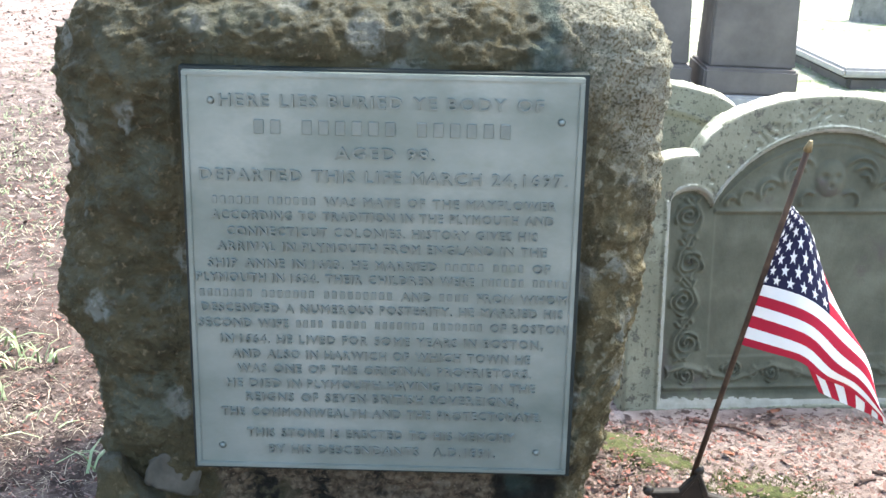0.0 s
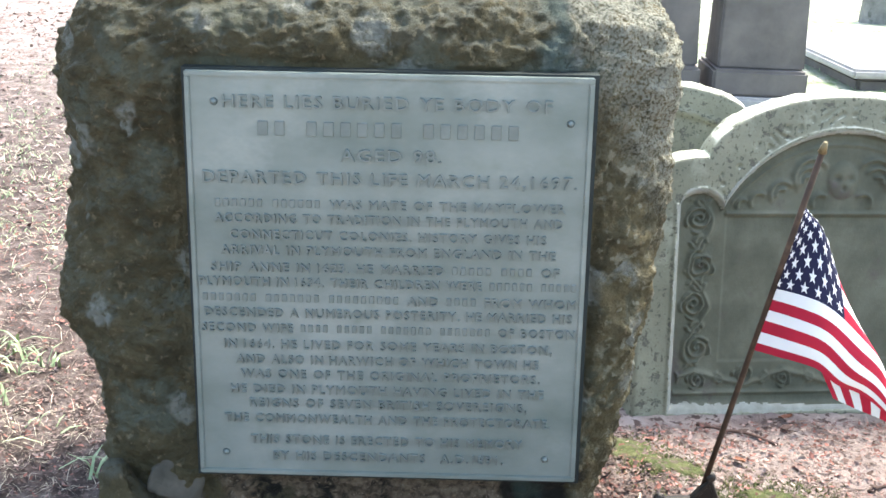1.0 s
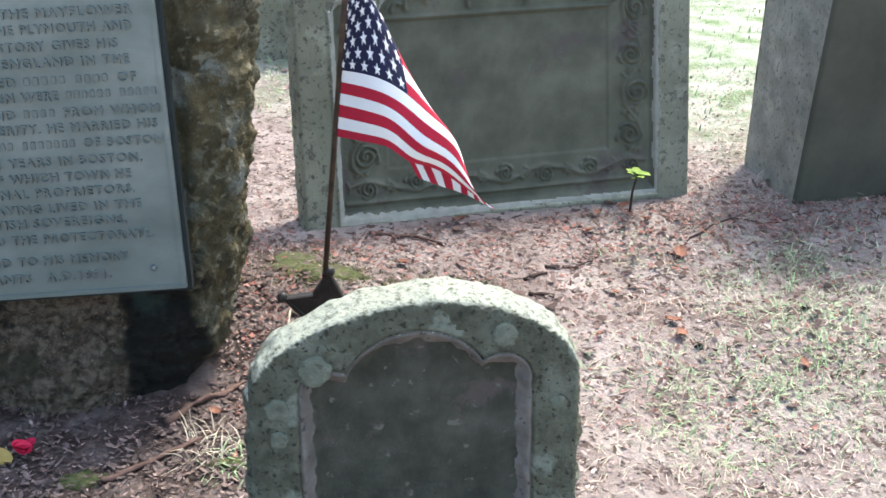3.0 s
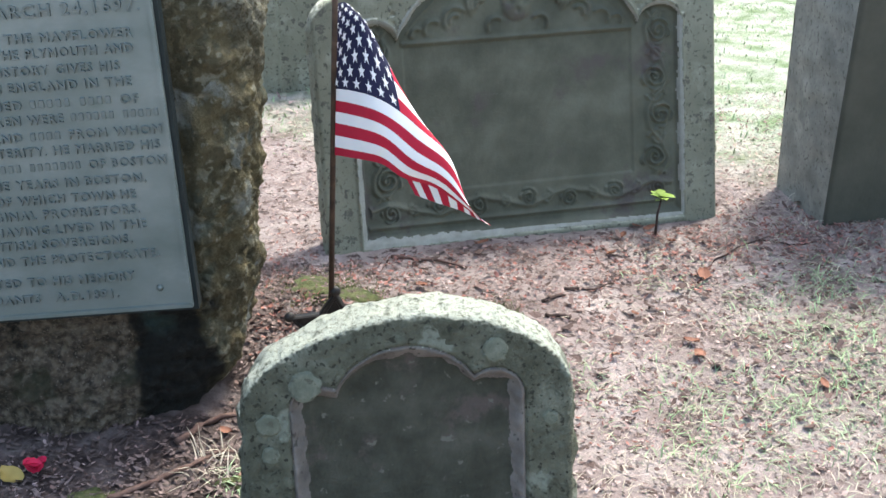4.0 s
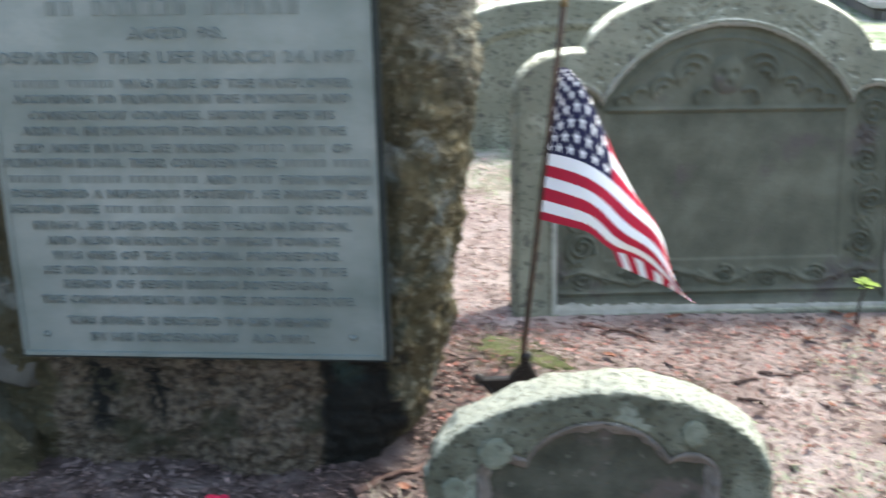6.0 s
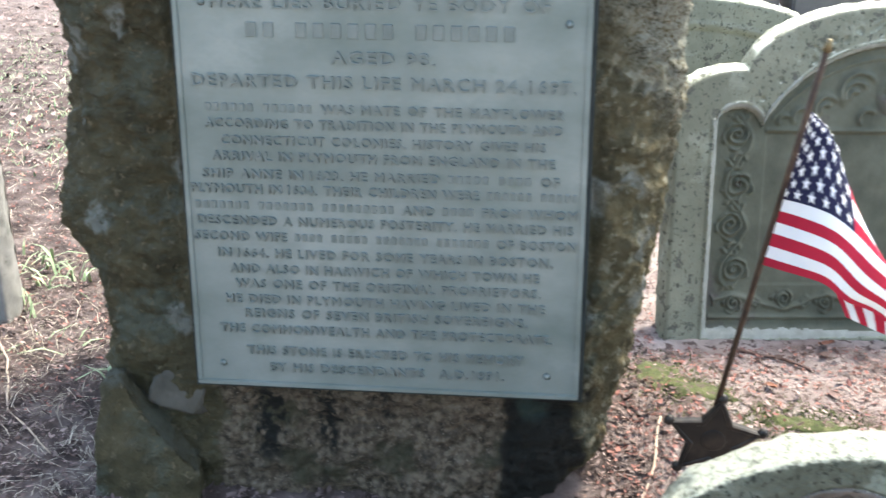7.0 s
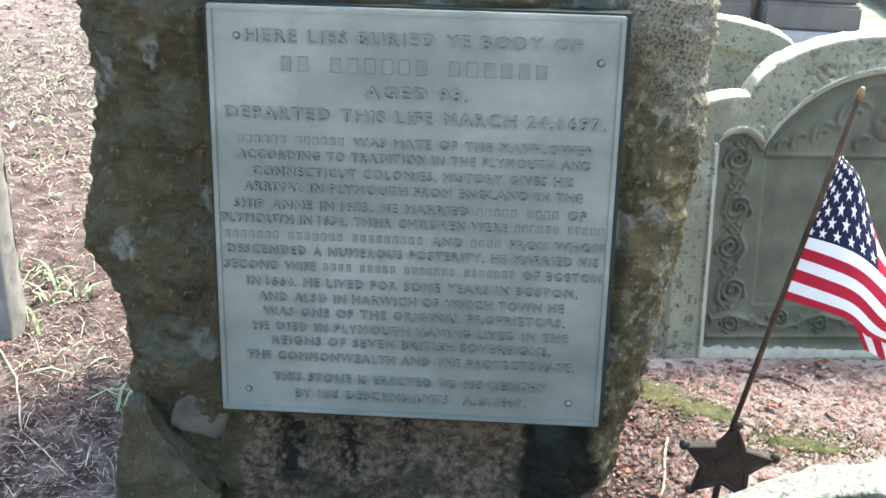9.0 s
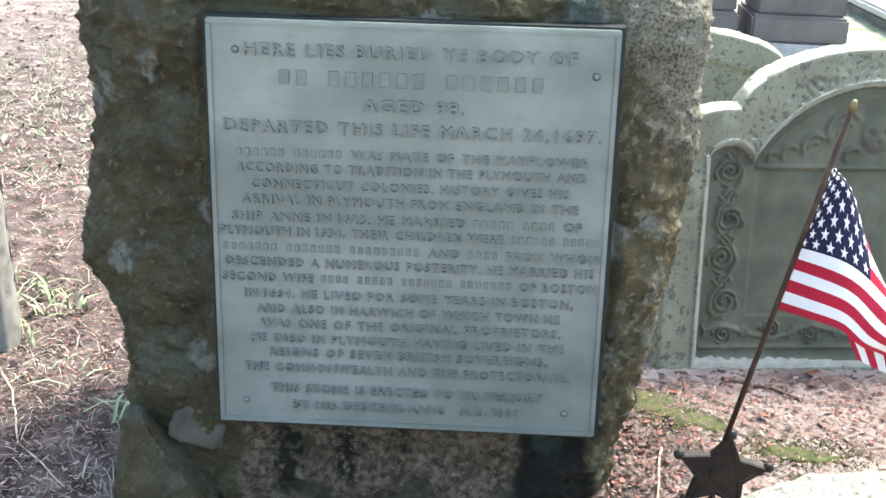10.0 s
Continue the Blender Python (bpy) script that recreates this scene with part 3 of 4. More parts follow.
def build_skull_stone():
    m = pose(0.952, 0.779, 0, -8, 0, 9.6)
    root = empty("carved_gravestone", m, "green-grey slate gravestone carved with a winged head and vine borders", "gravestone", "old slate gravestones")
    top = arch_top(0.455, 0.143, 0.557, 0.709, 0.02, 0.05, 0.56, 0.5)
    HALF, FOOT = 0.372, 0.014

    def inner(x):
        a = np.abs(x)
        head = 0.462 + 0.168 * np.maximum(1 - (a / 0.272) ** 2, 0) ** 0.78
        ear = 0.458 + 0.042 * np.sqrt(np.maximum(1 - ((a - 0.322) / 0.0505) ** 2, 0))
        return np.maximum(head, ear)

    def depth_in(X, Z):
        return np.minimum(np.minimum(HALF - np.abs(X), inner(np.clip(X, -HALF, HALF)) - Z), (Z - FOOT) * 0.6)

    def crust(X, Z):
        wave = 0.5 + 0.5 * np.sin(X * 37 + 2 * np.sin(Z * 23)) * np.sin(Z * 31 + 1.5 * np.sin(X * 29))
        fleck = 0.5 + 0.5 * np.sin(X * 141 + 2 * np.sin(Z * 93)) * np.sin(Z * 127 + 2 * np.sin(X * 88))
        wide = np.where(Z < 0.07, 0.002 + 0.006 * ss(0.05, -0.25, X), np.where(X < -0.2, 0.008 + 0.005 * ss(0.42, 0.48, Z), 0.006))
        return np.abs(depth_in(X, Z) - 0.001) < 0.0015 + wide * (0.35 + 0.65 * wave) * (0.5 + 0.5 * fleck)

    def relief(X, Z):
        it = inner(np.clip(X, -HALF, HALF))
        d = depth_in(X, Z)
        h = -0.018 * ss(0, 0.012, d) + 0.004 * np.exp(-((d + 0.006) / 0.004) ** 2)
        # side borders of scrolling vine, uneven from handwork and weather
        X0, Z0 = X, Z
        X = X + 0.002 * np.sin(Z * 71 + 2 * np.sin(X * 43)) + 0.001 * np.sin(Z * 163 + X * 57)
        Z = Z + 0.002 * np.sin(X0 * 63 + 2 * np.sin(Z0 * 37)) + 0.001 * np.sin(X0 * 151 + Z0 * 83)
        for sgn in (-1, 1):
            u = (X * sgn - 0.317)
            ok = ss(0.0, 0.008, 0.043 - np.abs(u)) * ss(0.105, 0.115, Z) * ss(0.485, 0.475, Z)
            h = h + ok * vine(u, Z - 0.105, 0.0935, 0.034, 0.024)
        # bottom border above a plain rule
        ok = ss(0, 0.006, 0.026 - np.abs(Z - 0.083)) * (np.abs(X) < 0.355)
        h = h + ok * vine(Z - 0.083, X + 0.36, 0.104, 0.023, 0.013)
        X, Z = X0, Z0
        h = h + 0.008 * np.exp(-((Z - 0.05) / 0.005) ** 2) * (np.abs(X) < 0.36)
        # text tablet with a raised band above
        tab = np.minimum(0.262 - np.abs(X), np.minimum(0.445 - Z, Z - 0.118))
        h = h - 0.004 * ss(0, 0.006, tab)
        h = h + 0.006 * np.exp(-((Z - 0.449) / 0.0045) ** 2) * (np.abs(X) < 0.262)
        # winged head with curling wings under a banded arch
        ax = np.abs(X)
        r = np.hypot(X / 0.036, (Z - 0.522) / 0.042)
        h = h + 0.011 * np.maximum(1 - r ** 2, 0) ** 0.6
        for ex in (-0.015, 0.015):
            h = h - 0.008 * np.exp(-(((X - ex) / 0.009) ** 2 + ((Z - 0.525) / 0.008) ** 2))
        h = h - 0.006 * np.exp(-((X / 0.005) ** 2 + ((Z - 0.505) / 0.006) ** 2))
        for cx, cz, rad, wd in ((0.072, 0.528, 0.040, 0.005), (0.078, 0.524, 0.025, 0.0045), (0.082, 0.52, 0.010, 0.005), (0.138, 0.493, 0.026, 0.005),
                                (0.14, 0.491, 0.012, 0.0045), (0.19, 0.476, 0.018, 0.0045), (0.05, 0.474, 0.018, 0.0045), (0.226, 0.468, 0.012, 0.004)):
            rr = np.hypot(ax - cx, Z - cz)
            h = h + 0.010 * np.exp(-((rr - rad) / wd) ** 2) * (Z > 0.458) * ss(-0.5, 0.5, (Z - cz + 0.8 * (ax - cx)) / rad)
        band = (it - 0.03) - Z
        h = h + 0.004 * np.exp(-(band / 0.004) ** 2) * (Z > 0.465) * (ax < 0.25)
        # small leaf sprays pecked into the flat frame round the head
        rim = Z - it
        spray = np.sin(X * 118 + 3 * np.sin(Z * 61)) * np.sin(Z * 133 + 2 * np.sin(X * 77))
        return h - 0.0035 * ss(0.25, 0.6, spray) * ss(0.012, 0.02, rim) * ss(0.062, 0.045, rim) * (Z > 0.47) * (ax < 0.29)
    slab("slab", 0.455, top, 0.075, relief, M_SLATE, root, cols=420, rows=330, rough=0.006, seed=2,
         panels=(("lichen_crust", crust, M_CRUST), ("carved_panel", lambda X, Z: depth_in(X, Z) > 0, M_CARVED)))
    return root


SKULL = build_skull_stone()


def build_near_stone():
    m = pose(0.656, -0.385, -0.045, -3, 0, 2)
    root = empty("small_gravestone", m, "small grey slate gravestone, lichen-crusted, with a recessed arched panel", "gravestone", "old slate gravestones")

    def top(x):
        return 0.262 + 0.126 * np.sqrt(np.maximum(1 - (np.abs(x) / 0.2325) ** 2.1, 0)) - 0.014 * ss(0.02, -0.16, x)

    def inner(x):
        a = np.abs(x)
        head = 0.262 + 0.078 * np.maximum(1 - (a / 0.104) ** 2, 0) ** 0.6
        ear = 0.258 + np.where(x > 0, 0.042, 0.03) * np.sqrt(np.maximum(1 - ((a - 0.1225) / 0.0418) ** 2, 0))
        return np.maximum(head, ear)

    def relief(X, Z):
        d = np.minimum(0.164 - np.abs(X), inner(np.clip(X, -0.164, 0.164)) - Z)
        groove = -0.005 * np.exp(-((d + 0.001) / 0.0024) ** 2)
        ragged = 0.005 * np.sin(X * 90 + 3 * np.sin(Z * 50)) * np.sin(Z * 70 + 2 * np.sin(X * 40))
        pit = 0.0008 * np.sin(X * 310 + 4 * np.sin(Z * 170)) * np.sin(Z * 290 + 3 * np.sin(X * 210)) + 0.0006 * np.sin(X * 127 + 3 * np.sin(Z * 83)) * np.sin(Z * 141)
        return -0.022 * ss(0, 0.024, d + ragged * 0.6) + groove + pit * np.where(d > 0.02, 0.7, 1.0)
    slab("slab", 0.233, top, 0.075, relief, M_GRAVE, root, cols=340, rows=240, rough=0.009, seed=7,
         panels=(("carved_panel", lambda X, Z: np.minimum(0.164 - np.abs(X), inner(np.clip(X, -0.164, 0.164)) - Z)
                  + 0.0035 * np.sin(X * 90 + 3 * np.sin(Z * 50)) * np.sin(Z * 70 + 2 * np.sin(X * 40)) > 0.019, M_PANEL),
                 ("panel_bevel", lambda X, Z: np.minimum(0.164 - np.abs(X), inner(np.clip(X, -0.164, 0.164)) - Z) > 0.0, M_BEVEL)))
    return root


NEAR = build_near_stone()


def lichen_patch(stone, x, z, r, seed):
    """A thin scalloped crust of lichen on the stone's face."""
    bm = bmesh.new()
    n, rings = 30, []
    for f, y in ((0.35, -0.0044), (0.7, -0.0042), (0.92, -0.0036), (1.0, 0.002)):
        ring = []
        for j in range(n):
            a = 2 * math.pi * j / n
            w = r * f * (1 + 0.22 * noise.noise(Vector((math.cos(a) * 2 + seed, math.sin(a) * 2, 0))) + 0.10 * noise.noise(Vector((math.cos(a) * 6, math.sin(a) * 6, seed))))
            ring.append(bm.verts.new((x + w * math.cos(a), y + 0.0006 * noise.noise(Vector((j * 1.7, f * 9, seed))), z + w * math.sin(a))))
        rings.append(ring)
    for p, q in zip(rings, rings[1:]):
        for j in range(n):
            bm.faces.new((p[j], p[(j + 1) % n], q[(j + 1) % n], q[j]))
    bm.faces.new(rings[0])
    bmesh.ops.recalc_face_normals(bm, faces=bm.faces)
    part("lichen_patch", bm, M_LICHEN, stone, "pale green crust of lichen")


for k, (x, z, r) in enumerate(((0.124, 0.329, 0.019), (-0.142, 0.291, 0.024), (-0.195, 0.236, 0.017), (-0.194, 0.19, 0.013), (0.2, 0.22, 0.012))):
    lichen_patch(NEAR, x, z, r, k * 3.3)


def plain_stone(name, m, half, height, thick, mat, label, ear=0.0, seed=0, cols=90, rows=70, relief=None, rim_mat=None):
    root = empty(name, m, label, "gravestone", "old slate gravestones")
    if ear:
        top = arch_top(half, ear, height * 0.8, height, 0.02)
    else:
        def top(x):
            return height - 0.25 * half * (np.abs(x) / half) ** 4
    slab("slab", half, top, thick, relief or (lambda X, Z: 0 * X), mat, root, cols=cols, rows=rows, rough=0.005, seed=seed, rim_mat=rim_mat)
    return root


def back_relief(X, Z):
    r = 0.32 + 0.085 * np.sqrt(np.maximum(1 - (X / 0.31) ** 2, 0))
    return np.where(np.abs(X) < 0.31, 0.005 * np.exp(-((Z - r) / 0.008) ** 2) - 0.007 * ss(0, 0.01, r - 0.012 - Z), 0)


def build_back_stone():
    root = empty("background_gravestone", pose(0.63, 2.1, 0, -4, 0, 3), "round-headed slate gravestone with a carved arch, behind the others", "gravestone", "old slate gravestones")
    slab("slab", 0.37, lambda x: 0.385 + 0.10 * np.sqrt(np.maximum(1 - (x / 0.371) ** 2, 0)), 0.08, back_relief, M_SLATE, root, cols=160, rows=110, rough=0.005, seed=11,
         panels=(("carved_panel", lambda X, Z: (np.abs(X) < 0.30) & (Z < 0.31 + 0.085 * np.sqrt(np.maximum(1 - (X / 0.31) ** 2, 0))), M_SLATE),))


build_back_stone()
# front takes the slate colour with shade painted in, the rim the lit one
LEANING = plain_stone("leaning_gravestone", pose(1.968, 0.80, -0.05, 0, 2, 6), 0.35, 0.84, 0.27, M_LEAN_SHADED, "thick gravestone with shade-coloured front, leaning sideways over thin grass", 0.1, 13, rim_mat=M_LEAN)
for ob in LEANING.children:      # it thickens upwards: the front overhangs
    for v in ob.data.vertices:
        v.co.y -= 0.10 * max(v.co.z, 0) * max(0.0, 1 - max(v.co.y, 0) / 0.27)
plain_stone("edge_gravestone", pose(-1.165, 0.58, 0, -3, -5, 0), 0.29, 0.56, 0.08, M_PALE, "pale grey gravestone with rounded shoulder on grass", 0.06, 17)


# ---------- marker and flag ----------
POLE_A, POLE_B = Vector((0.538, 0.048, 0.205)), Vector((0.587, -0.20, 0.825))


def star_outline(bm, R, r, y):
    return [bm.verts.new((math.sin(k * math.pi / 5) * (R if k % 2 == 0 else r), y, math.cos(k * math.pi / 5) * (R if k % 2 == 0 else r))) for k in range(10)]


def build_marker():
    """A cast star tipped forward on its rod: raised rim, sunk field, a knob on each point."""
    R, th = 0.081, 0.007
    root = empty("star_grave_marker", pose(0.5375, 0.058, 0.125, 8, 5, 0), "dark cast bronze five-pointed star grave marker on a rod", "grave marker")
    bm = bmesh.new()
    loops = [star_outline(bm, R - 0.014, 0.032, -th + 0.002), star_outline(bm, R - 0.012, 0.034, -th), star_outline(bm, R - 0.003, 0.0415, -th),
             star_outline(bm, R, 0.0435, -th + 0.003), star_outline(bm, R, 0.0435, th - 0.002), star_outline(bm, R - 0.003, 0.0415, th)]
    for a, b in zip(loops, loops[1:]):
        for k in range(10):
            bm.faces.new((a[k], a[(k + 1) % 10], b[(k + 1) % 10], b[k]))
    bm.faces.new(loops[0])
    bm.faces.new(loops[-1][::-1])
    bmesh.ops.recalc_face_normals(bm, faces=bm.faces)
    part("star", bm, M_IRON, root, smooth=False)
    for k in range(5):
        a = 2 * math.pi * k / 5
        bm = bmesh.new()
        bmesh.ops.create_uvsphere(bm, u_segments=14, v_segments=10, radius=0.0095, matrix=pose(math.sin(a) * R * 0.98, 0, math.cos(a) * R * 0.98) @ Matrix.Diagonal((1, 0.85, 1, 1)))
        part("knob", bm, M_IRON, root)
    bm = bmesh.new()
    bmesh.ops.create_uvsphere(bm, u_segments=20, v_segments=10, radius=0.021, matrix=pose(0, -th + 0.002, 0) @ Matrix.Diagonal((1, 0.12, 1, 1)))
    part("medallion", bm, M_IRON, root)
    bm = bmesh.new()
    tube(bm, [(0, 0.012, 0.05), (0, 0.013, -0.05), (0.0, 0.0, -0.12), (0, -0.012, -0.22)], 0.006, 0.006)
    part("rod", bm, M_IRON, root)
    return root


build_marker()


def build_flag():
    root = empty("small_flag", pose(0, 0, 0), "small striped cloth flag hanging folded from a thin stick", "flag")
    bm = bmesh.new()
    tube(bm, [POLE_A.lerp(POLE_B, t) for t in (-0.03, 0.3, 0.6, 1.0)], 0.0048, 0.0042, 10)
    part("pole", bm, M_POLE, root)
    bm = bmesh.new()
    d = (POLE_B - POLE_A).normalized()
    tube(bm, [POLE_B - d * 0.004, POLE_B + d * 0.004, POLE_B + d * 0.012], 0.0065, 0.003, 10)
    part("finial", bm, M_GOLD, root)
    return root


FLAG = build_flag()


# ---------- raised lettering of the tablet ----------
LINES = [  # words ('#': a worn-away name, shown as bars), left, right, height of the middle, cap height
    ("HERE LIES BURIED YE BODY OF", -0.249, 0.244, 0.287, 0.019),
    ("## ###### ######", -0.201, 0.201, 0.246, 0.026),
    ("AGED 98.", -0.073, 0.080, 0.207, 0.019),
    ("DEPARTED THIS LIFE MARCH 24,1697.", -0.283, 0.286, 0.170, 0.019),
    ("###### ###### WAS MATE OF THE MAYFLOWER", -0.267, 0.270, 0.129, 0.0142),
    ("ACCORDING TO TRADITION IN THE PLYMOUTH AND", -0.267, 0.267, 0.105, 0.0142),
    ("CONNECTICUT COLONIES. HISTORY GIVES HIS", -0.244, 0.243, 0.079, 0.0142),
    ("ARRIVAL IN PLYMOUTH FROM ENGLAND IN THE", -0.259, 0.258, 0.054, 0.0142),
    ("SHIP ANNE IN 1623. HE MARRIED ##### #### OF", -0.275, 0.265, 0.026, 0.0142),
    ("PLYMOUTH IN 1634. THEIR CHILDREN WERE ###### #####", -0.294, 0.295, 0.002, 0.0142),
    ("####### ####### ######### AND #### FROM WHOM", -0.292, 0.293, -0.025, 0.0142),
    ("DESCENDED A NUMEROUS POSTERITY. HE MARRIED HIS", -0.288, 0.288, -0.049, 0.0142),
    ("SECOND WIFE #### ##### ####### ####### OF BOSTON", -0.293, 0.293, -0.075, 0.0142),
    ("IN 1664. HE LIVED FOR SOME YEARS IN BOSTON,", -0.259, 0.259, -0.102, 0.0142),
    ("AND ALSO IN HARWICH OF WHICH TOWN HE", -0.241, 0.239, -0.128, 0.0142),
    ("WAS ONE OF THE ORIGINAL PROPRIETORS.", -0.234, 0.242, -0.153, 0.0142),
    ("HE DIED IN PLYMOUTH HAVING LIVED IN THE", -0.251, 0.249, -0.179, 0.0142),
    ("REIGNS OF SEVEN BRITISH SOVEREIGNS,", -0.221, 0.223, -0.203, 0.0142),
    ("THE COMMONWEALTH AND THE PROTECTORATE.", -0.262, 0.262, -0.230, 0.0142),
    ("THIS STONE IS ERECTED TO HIS MEMORY", -0.221, 0.218, -0.267, 0.0145),
    ("BY HIS DESCENDANTS   A.D.1891.", -0.185, 0.188, -0.296, 0.0145),
]


def word_mesh(word):
    """Flat-lying letters of unit size, solid; gives the mesh and its width."""
    cu = bpy.data.curves.new("word", "FONT")
    cu.body, cu.extrude, cu.resolution_u, cu.space_character, cu.bevel_depth, cu.bevel_resolution = word, 0.48, 2, 1.2, 0.008, 0
    ob = new("word", cu)
    dg = bpy.context.evaluated_depsgraph_get()
    me = bpy.data.meshes.new_from_object(ob.evaluated_get(dg))
    bpy.data.objects.remove(ob)
    bpy.data.curves.remove(cu)
    co = np.empty(len(me.vertices) * 3)
    me.vertices.foreach_get("co", co)
    co = co.reshape(-1, 3)
    co[:, 0] -= co[:, 0].min()
    me.vertices.foreach_set("co", co.ravel())
    return me, co[:, 0].max()


def build_lettering(tablet):
    CAP = 0.70
    for text, x0, x1, zc, cap in LINES:
        items, x = [], 0.0
        for w in text.split(" "):
            if not w:
                x += 0.3
                continue
            if w[0] == "#":
                items.append((None, x, 0.62 * len(w)))
                x += 0.62 * len(w) + 0.55
            else:
                me, wd = word_mesh(w)
                items.append((me, x, wd))
                x += wd + 0.55
        sx = (x1 - x0) / (x - 0.55)
        for me, xs, wd in items:
            bm = bmesh.new()
            if me is None:
                bm.free()
                for k in range(round(wd / 0.62)):
                    bm = bmesh.new()
                    xa = x0 + (xs + 0.62 * k + 0.1) * sx
                    bar(bm, xa, xa + 0.36 * sx, zc - cap * 0.42, zc + cap * 0.42, -0.003, 0.001)
                    bmesh.ops.bevel(bm, geom=bm.edges[:], offset=0.0007, segments=1, affect="EDGES")
                    part("raised_bar", bm, M_LETTER, tablet, smooth=False)
                continue
            n0 = len(bm.verts)
            bm.from_mesh(me)
            bm.verts.ensure_lookup_table()
            for v in bm.verts[n0:]:
                v.co = Vector((x0 + (xs + v.co.x) * sx, -0.0019 - 0.0072 * v.co.z, zc - cap / 2 + v.co.y / CAP * cap))
            bpy.data.meshes.remove(me)
            part("raised_word", bm, M_LETTER, tablet, smooth=False)
    for x, z in ((-0.262, -0.293), (0.255, -0.293), (0.272, 0.262), (-0.262, 0.285)):
        bm = bmesh.new()
        bmesh.ops.create_cone(bm, cap_ends=True, segments=10, radius1=0.0062, radius2=0.0035, depth=0.004, matrix=pose(x, -0.002, z, 90))
        part("bolt", bm, M_LETTER, tablet)


build_lettering(TABLET)


# ---------- foot stones of the boulder ----------
def rock(name, m, size, mat, label, category, seed, power=0.6, amp=0.12):
    bm = bmesh.new()
    bmesh.ops.create_icosphere(bm, subdivisions=4, radius=1)
    for v in bm.verts:
        p = Vector([math.copysign(abs(c) ** power, c) for c in v.co])
        d = 1 + amp * fbm(v.co + Vector((seed, 0, 0)), 1.3, 3) + amp * 0.4 * fbm(v.co + Vector((0, seed, 0)), 5, 2)
        v.co = Vector((p.x * size[0], p.y * size[1], p.z * size[2])) * d
    ob = part(name, bm, mat)
    ob.matrix_world = m
    return tagged(ob, label, category)


def build_foot_stone():
    bm = bmesh.new()
    for x, y, z in ((-0.50, 0.0, -0.08), (-0.485, 0.02, 0.175), (-0.44, 0.015, 0.185), (-0.385, -0.005, 0.115), (-0.315, 0.0, 0.035), (-0.305, 0.0, -0.08),
                    (-0.50, 0.14, -0.08), (-0.47, 0.14, 0.19), (-0.32, 0.14, 0.05), (-0.32, 0.14, -0.08), (-0.485, -0.03, 0.05), (-0.35, -0.03, -0.06)):
        bm.verts.new((x, y, z))
    bmesh.ops.convex_hull(bm, input=bm.verts)
    bmesh.ops.triangulate(bm, faces=bm.faces[:])
    bmesh.ops.subdivide_edges(bm, edges=bm.edges[:], cuts=9, use_grid_fill=True)
    bmesh.ops.recalc_face_normals(bm, faces=bm.faces)
    for v in bm.verts:
        v.co += v.normal * (0.014 * fbm(v.co, 13, 4, 0.6) - 0.004) + Vector((0.008, 0.012, -0.018))
    tagged(part("foot_stone", bm, M_BOULDER), "wedge-shaped grey-green foot stone under the boulder's corner", "stone")


build_foot_stone()
rock("mortar_lump", pose(-0.338, 0.06, 0.142, 0, 10, 2), (0.05, 0.02, 0.04), M_MORTAR, "cracked grey-brown mortar lump below the tablet", "mortar", 8.0, 0.6, 0.3)


# ---------- the flag's cloth ----------
NET = (  # columns along the fly; each five points down the cloth: right, down, away (in units of 0.585 mm, metres)
    ((0, 0, 0), (0, 100, 0), (0, 205, 0), (0, 310, 0), (0, 415, 0)),
    ((42, 40, 0.03), (66, 60, 0.005), (78, 210, -0.012), (84, 312, -0.018), (80, 402, -0.004)),
    ((78, 265, 0.055), (140, 225, 0.024), (184, 296, -0.008), (172, 380, -0.024), (150, 440, -0.012)),
    ((118, 402, 0.06), (182, 396, 0.042), (264, 400, 0.0), (262, 450, -0.018), (244, 486, -0.004)),
    ((176, 520, 0.05), (232, 536, 0.036), (292, 548, 0.014), (338, 566, -0.004), (368, 586, 0.0)),
)


def catmull(p, t):
    n = len(p) - 1
    k = min(int(t * n), n - 1)
    f = t * n - k
    a, b, c, d = p[max(k - 1, 0)], p[k], p[k + 1], p[min(k + 2, n)]
    return 0.5 * ((2 * b) + (c - a) * f + (2 * a - 5 * b + 4 * c - d) * f * f + (3 * b - a - 3 * c + d) * f ** 3)


def cloth(u, v):
    S = 0.000585
    H0 = POLE_A.lerp(POLE_B, 0.845)
    cols = []
    for k, col in enumerate(NET):
        if k == 0:
            pts = [np.array(POLE_A.lerp(POLE_B, 0.845 - 0.405 * j / 4)) for j in range(5)]
        else:
            pts = [np.array((H0.x + r * S, H0.y + a + 0.02, H0.z - dn * S * 1.02)) for r, dn, a in col]
        cols.append(catmull(pts, v))
    p = catmull(cols, u)
    p[1] += 0.004 * math.sin(u * 17 + v * 3) * min(u * 3, 1)
    return p


